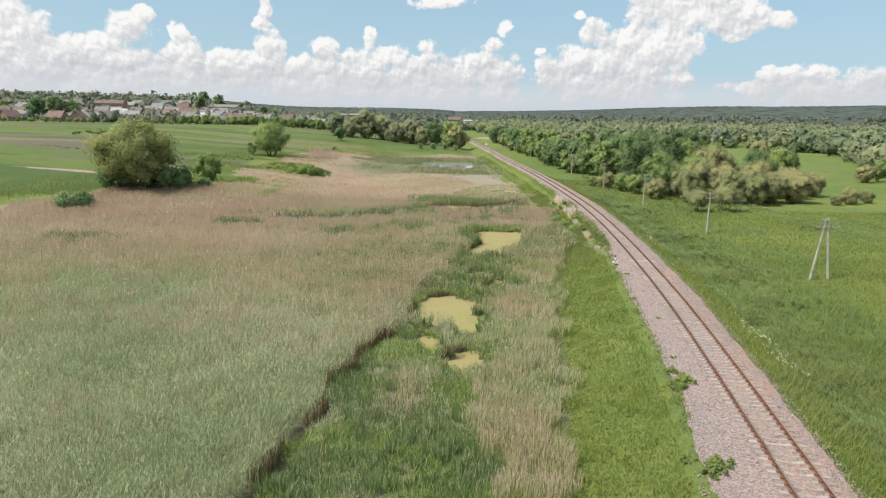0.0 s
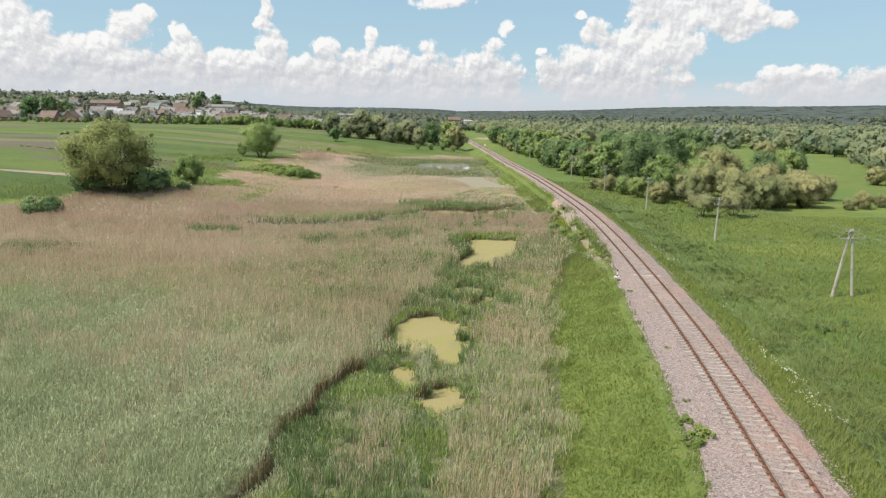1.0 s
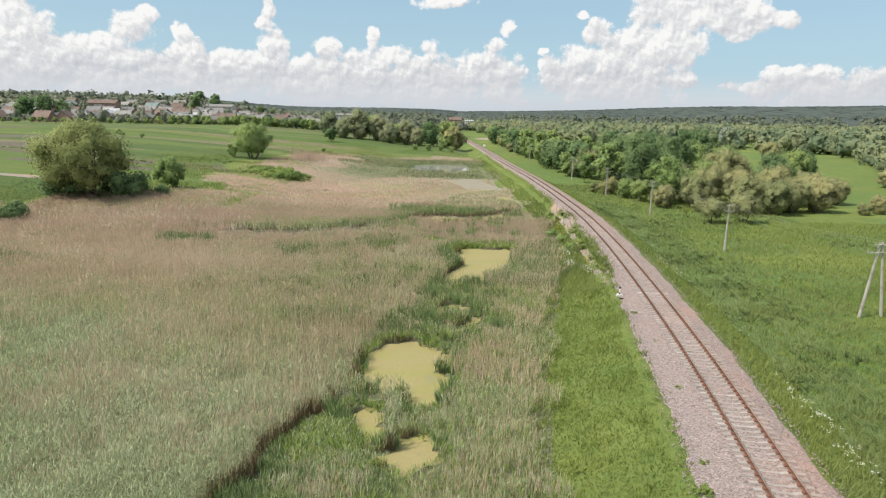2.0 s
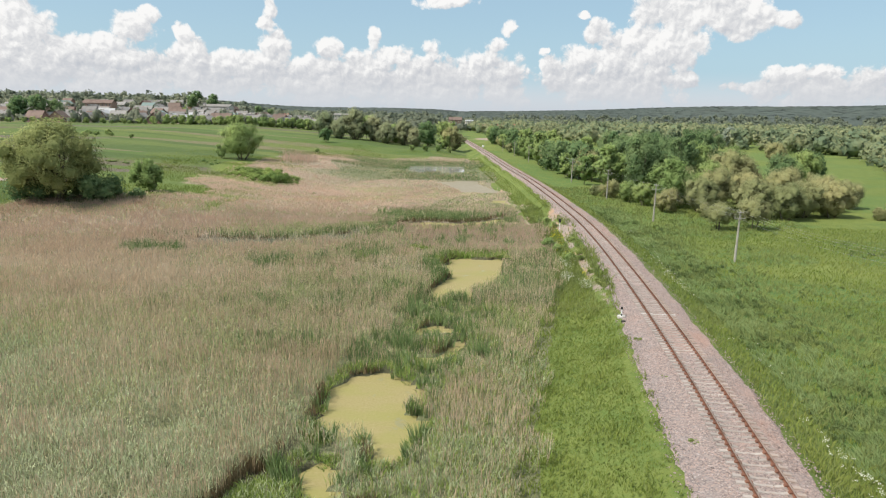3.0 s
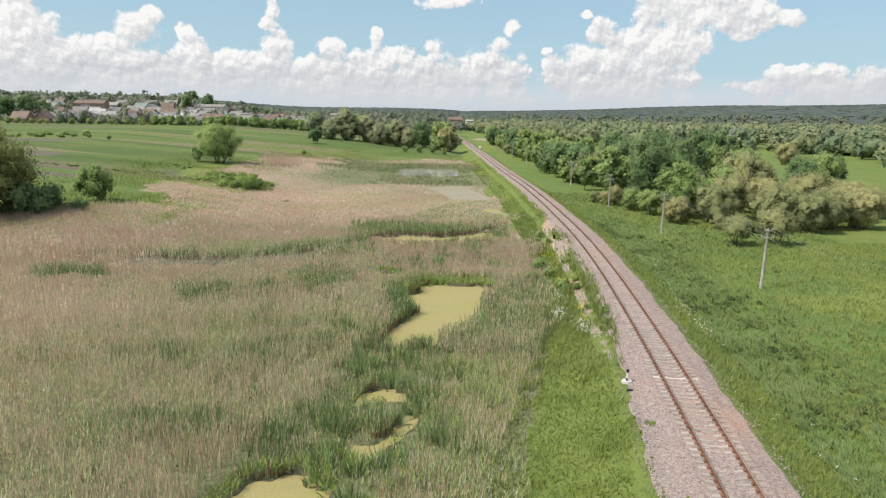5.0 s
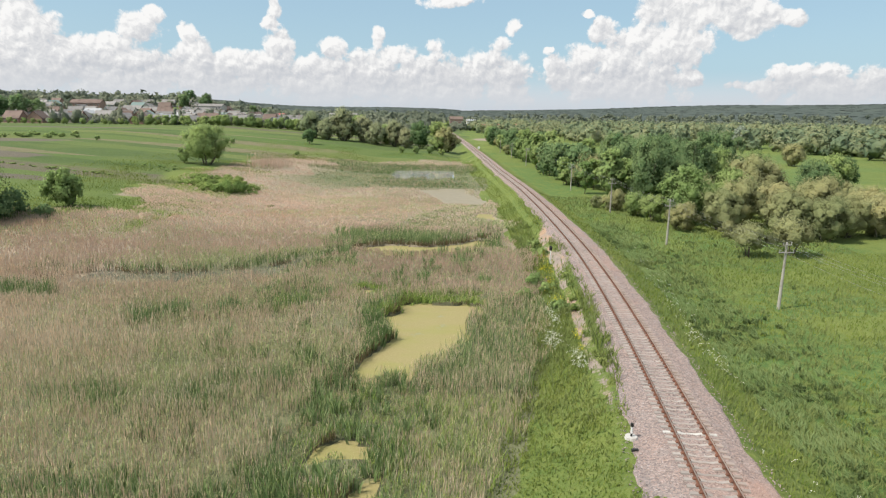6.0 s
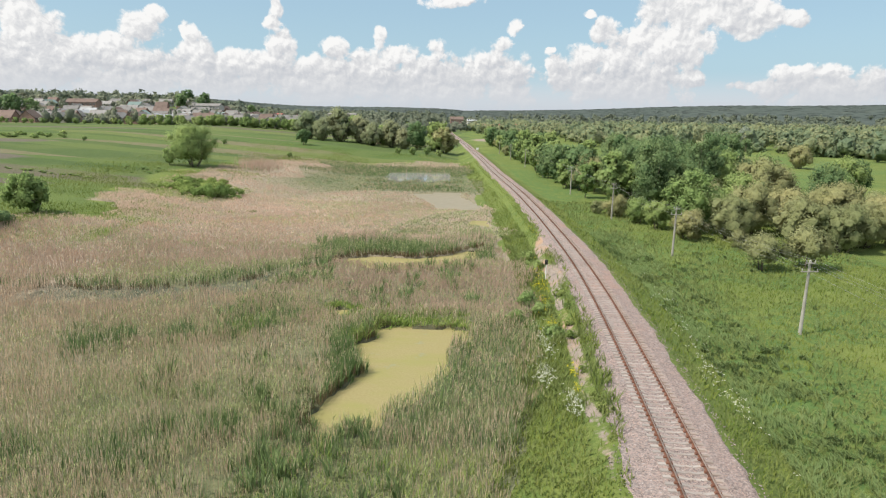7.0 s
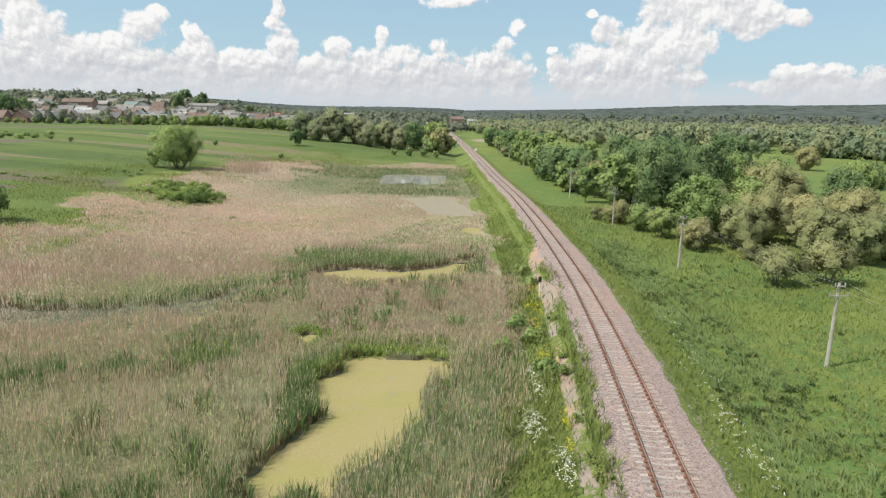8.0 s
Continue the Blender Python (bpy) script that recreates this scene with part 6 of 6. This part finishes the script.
VARIANTS = [make_house(1, 11, 9, 2.7, 3.6, PLASTER[0], ROOFING[0], "white village house with a grey slate roof"),
            make_house(2, 12, 9, 2.7, 3.4, PLASTER[2], ROOFING[1], "grey village house with a pale sheet roof"),
            make_house(3, 10, 9, 2.8, 4.2, PLASTER[3], ROOFING[3], "brick village house with a brown gable roof"),
            make_house(4, 15, 8, 2.6, 2.8, PLASTER[2], ROOFING[1], "long grey outbuilding with a pale roof"),
            make_house(5, 11, 9, 3.2, 3.2, PLASTER[0], ROOFING[4], "white village house with a teal metal roof"),
            make_house(6, 12, 8, 3.2, 2.6, PLASTER[1], ROOFING[5], "cream village house with a white metal roof"),
            make_house(7, 12, 9, 3.2, 3.0, PLASTER[1], ROOFING[2], "village house with a pinkish red roof")]
first = set()
pick = random.Random(5)
lots = []
for row in range(10):
    for i in range(19):
        x = -345 + i * 15 + pick.uniform(-3, 3) - row * 12
        y = 420 + row * 27 + pick.uniform(-5, 5) + (x + 345) * 0.10
        if x > -105 - row * 6 or pick.random() < 0.15:
            continue
        lots.append((x, y))
for x, y in lots:
    v = 6 if abs(x + 249) < 8 and 440 < y < 480 and 6 not in first else pick.choice([0, 0, 1, 1, 2, 2, 3, 3, 4, 5, 0, 1, 2, 0, 1, 3, 0, 2, 3, 0, 2, 3])
    turn = pick.uniform(-0.3, 0.3) + (1.57 if pick.random() < 0.4 else 0.0)
    if v not in first:
        first.add(v)
        settle(VARIANTS[v], x, y, turn, -0.3)
    else:
        copy_thing(VARIANTS[v], pose(x, y, float(ground_z(x, y)) + 0.3, 0, 0, math.degrees(turn)))
for v in range(7):
    if v not in first:
        settle(VARIANTS[v], -240 + v * 3, 690 + v * 14, 0, -0.3)
settle(make_house(8, 26, 12, 6.4, 3.0, PLASTER[3], ROOFING[3], "long two-storey pinkish brick building with a low brown roof", 2), -346, 600, 0.12, -0.3)
settle(make_house(9, 30, 12, 6.2, 2.2, PLASTER[0], ROOFING[1], "long white two-storey building with a pale roof", 2), -250, 640, -0.05, -0.3)
settle(make_house(10, 26, 12, 9.0, 1.0, PLASTER[0], ROOFING[1], "white three-storey block of flats behind the trees", 3), -118, 640, 0.05, -0.3)
settle(make_house(11, 15, 10, 3.5, 3.0, PLASTER[1], ROOFING[1], "cream house among willows beside the railway", 1), -36, 362, 0.2, -0.3)
settle(make_house(12, 20, 14, 11, 4.0, PLASTER[3], ROOFING[3], "tall red brick building near the level crossing", 3), -17, 1020, 0.1, -0.3)
settle(make_house(13, 14, 12, 9, 2.0, PLASTER[0], ROOFING[5], "pale tower-like building near the level crossing", 4), 6, 1040, 0.1, -0.3)
settle(make_house(14, 60, 12, 5, 2.5, PLASTER[3], ROOFING[2], "long low building with a pinkish roof beside the railway", 1), 42, 760, 0.0, -0.3)
settle(make_house(15, 14, 10, 5, 4, PLASTER[0], ROOFING[5], "white house among the woods", 1), 420, 820, 0.1, -0.3)
settle(make_house(16, 12, 9, 4, 3, PLASTER[0], ROOFING[1], "white house among the woods", 1), 330, 860, 0.1, -0.3)

# ---- weeds and flowers along the line ----
weed = make_tree("weed_clump", 60, 0.55, 0.9, WEED, 620, 0.075, "green weed clump growing in the gravel", 0.02, 0.0, 9, 2, "weed", "weeds beside the track")
settle(weed, 8.5, 31.6, 0, 0.05)
for x, y, s in ((7.7, 30.9, 0.8), (8.2, 33.2, 0.7), (9.2, 35.8, 0.35), (6.3, 21.6, 0.9), (7.0, 22.4, 0.8), (5.6, 22.9, 0.6), (13.1, 74.7, 0.8), (13.0, 76.6, 0.7), (10.9, 44.2, 0.4), (11.9, 52.2, 0.35),
                (13.6, 91, 0.9), (13.4, 88, 1.0), (14.2, 95, 0.8), (13.1, 81, 0.7), (13.9, 100, 1.0), (12.1, 59, 0.4)):
    stand(weed, x, y, s, x * 3, 1.0, 0.05)
ditch_bush = make_tree("ditch_bush", 61, 1.6, 1.5, LEAF_MID, 700, 0.15, "low leafy green bush on the bank", 0.03, 0.0, 9, 2, "shrub", "bushes on the bank")
settle(ditch_bush, 10.8, 99, 0, 0.05)
for x, y, s in ((12.6, 118, 0.8), (12.2, 89, 0.8), (9.3, 94, 0.9), (12.8, 112, 0.9), (11.9, 96.5, 0.8)):
    stand(ditch_bush, x, y, s, y, 0.9, 0.05)


def build_flowers(name, spots, mat, label, size, tall, seed):
    """Flat flower heads on green stems, in loose drifts."""
    rng = np.random.RandomState(seed)
    V, F, S, M, base = [], [], [], [], 0
    for cx, cy, r, count in spots:
        for i in range(count):
            x, y = cx + rng.normal() * r * 0.22, cy + rng.normal() * r
            h = tall * rng.uniform(0.6, 1.15)
            z = float(ground_z(x, y))
            s = 0.012
            V += [(x - s, y, z), (x + s, y, z), (x, y, z + h)]
            F += [base, base + 1, base + 2]
            S.append(3), M.append(1)
            base += 3
            for j in range(5):
                px, py, pz = x + rng.normal() * size, y + rng.normal() * size, z + h + rng.normal() * size * 0.6
                k = size * rng.uniform(0.3, 0.6)
                V += [(px - k, py - k * 0.5, pz), (px + k * 0.4, py - k, pz + k * 0.2), (px + k, py + k * 0.6, pz), (px - k * 0.5, py + k, pz + k * 0.2)]
                F += [base, base + 1, base + 2, base + 3]
                S.append(4), M.append(0)
                base += 4
    me = mesh_of(name, V, F, S, [mat, SEDGE], False, M)
    return tagged(new(name, me), label, "flowers", kind="stuff")


build_flowers("white_flowers", [(11.1, 87.5, 1.8, 110), (10.4, 82, 1.5, 100), (11.5, 75.9, 1.0, 60), (24.4, 100, 3, 15), (23.2, 92.4, 3, 22), (22.1, 84.5, 2.5, 30), (21.5, 80, 2, 22), (21.6, 77, 2, 17),
                                (18.7, 42.2, 1.6, 25), (18.6, 45.5, 1.6, 20), (18.0, 37.6, 1.6, 22), (20.6, 60, 4, 12), (25, 115, 6, 15)], WHITE_FLOWER, "white cow parsley flowers on the grassy slope", 0.065, 0.7, 70)
build_flowers("yellow_flowers", [(12.7, 104.6, 1.8, 90), (12.3, 97.6, 1.8, 60), (12.1, 91.4, 1.2, 30), (12.2, 80.6, 0.8, 22), (12.0, 77.7, 0.6, 14), (14.4, 132, 2, 25), (12.9, 111, 1.5, 40)], YELLOW_FLOWER, "bright yellow flowering herbs on the bank", 0.075, 0.7, 71)
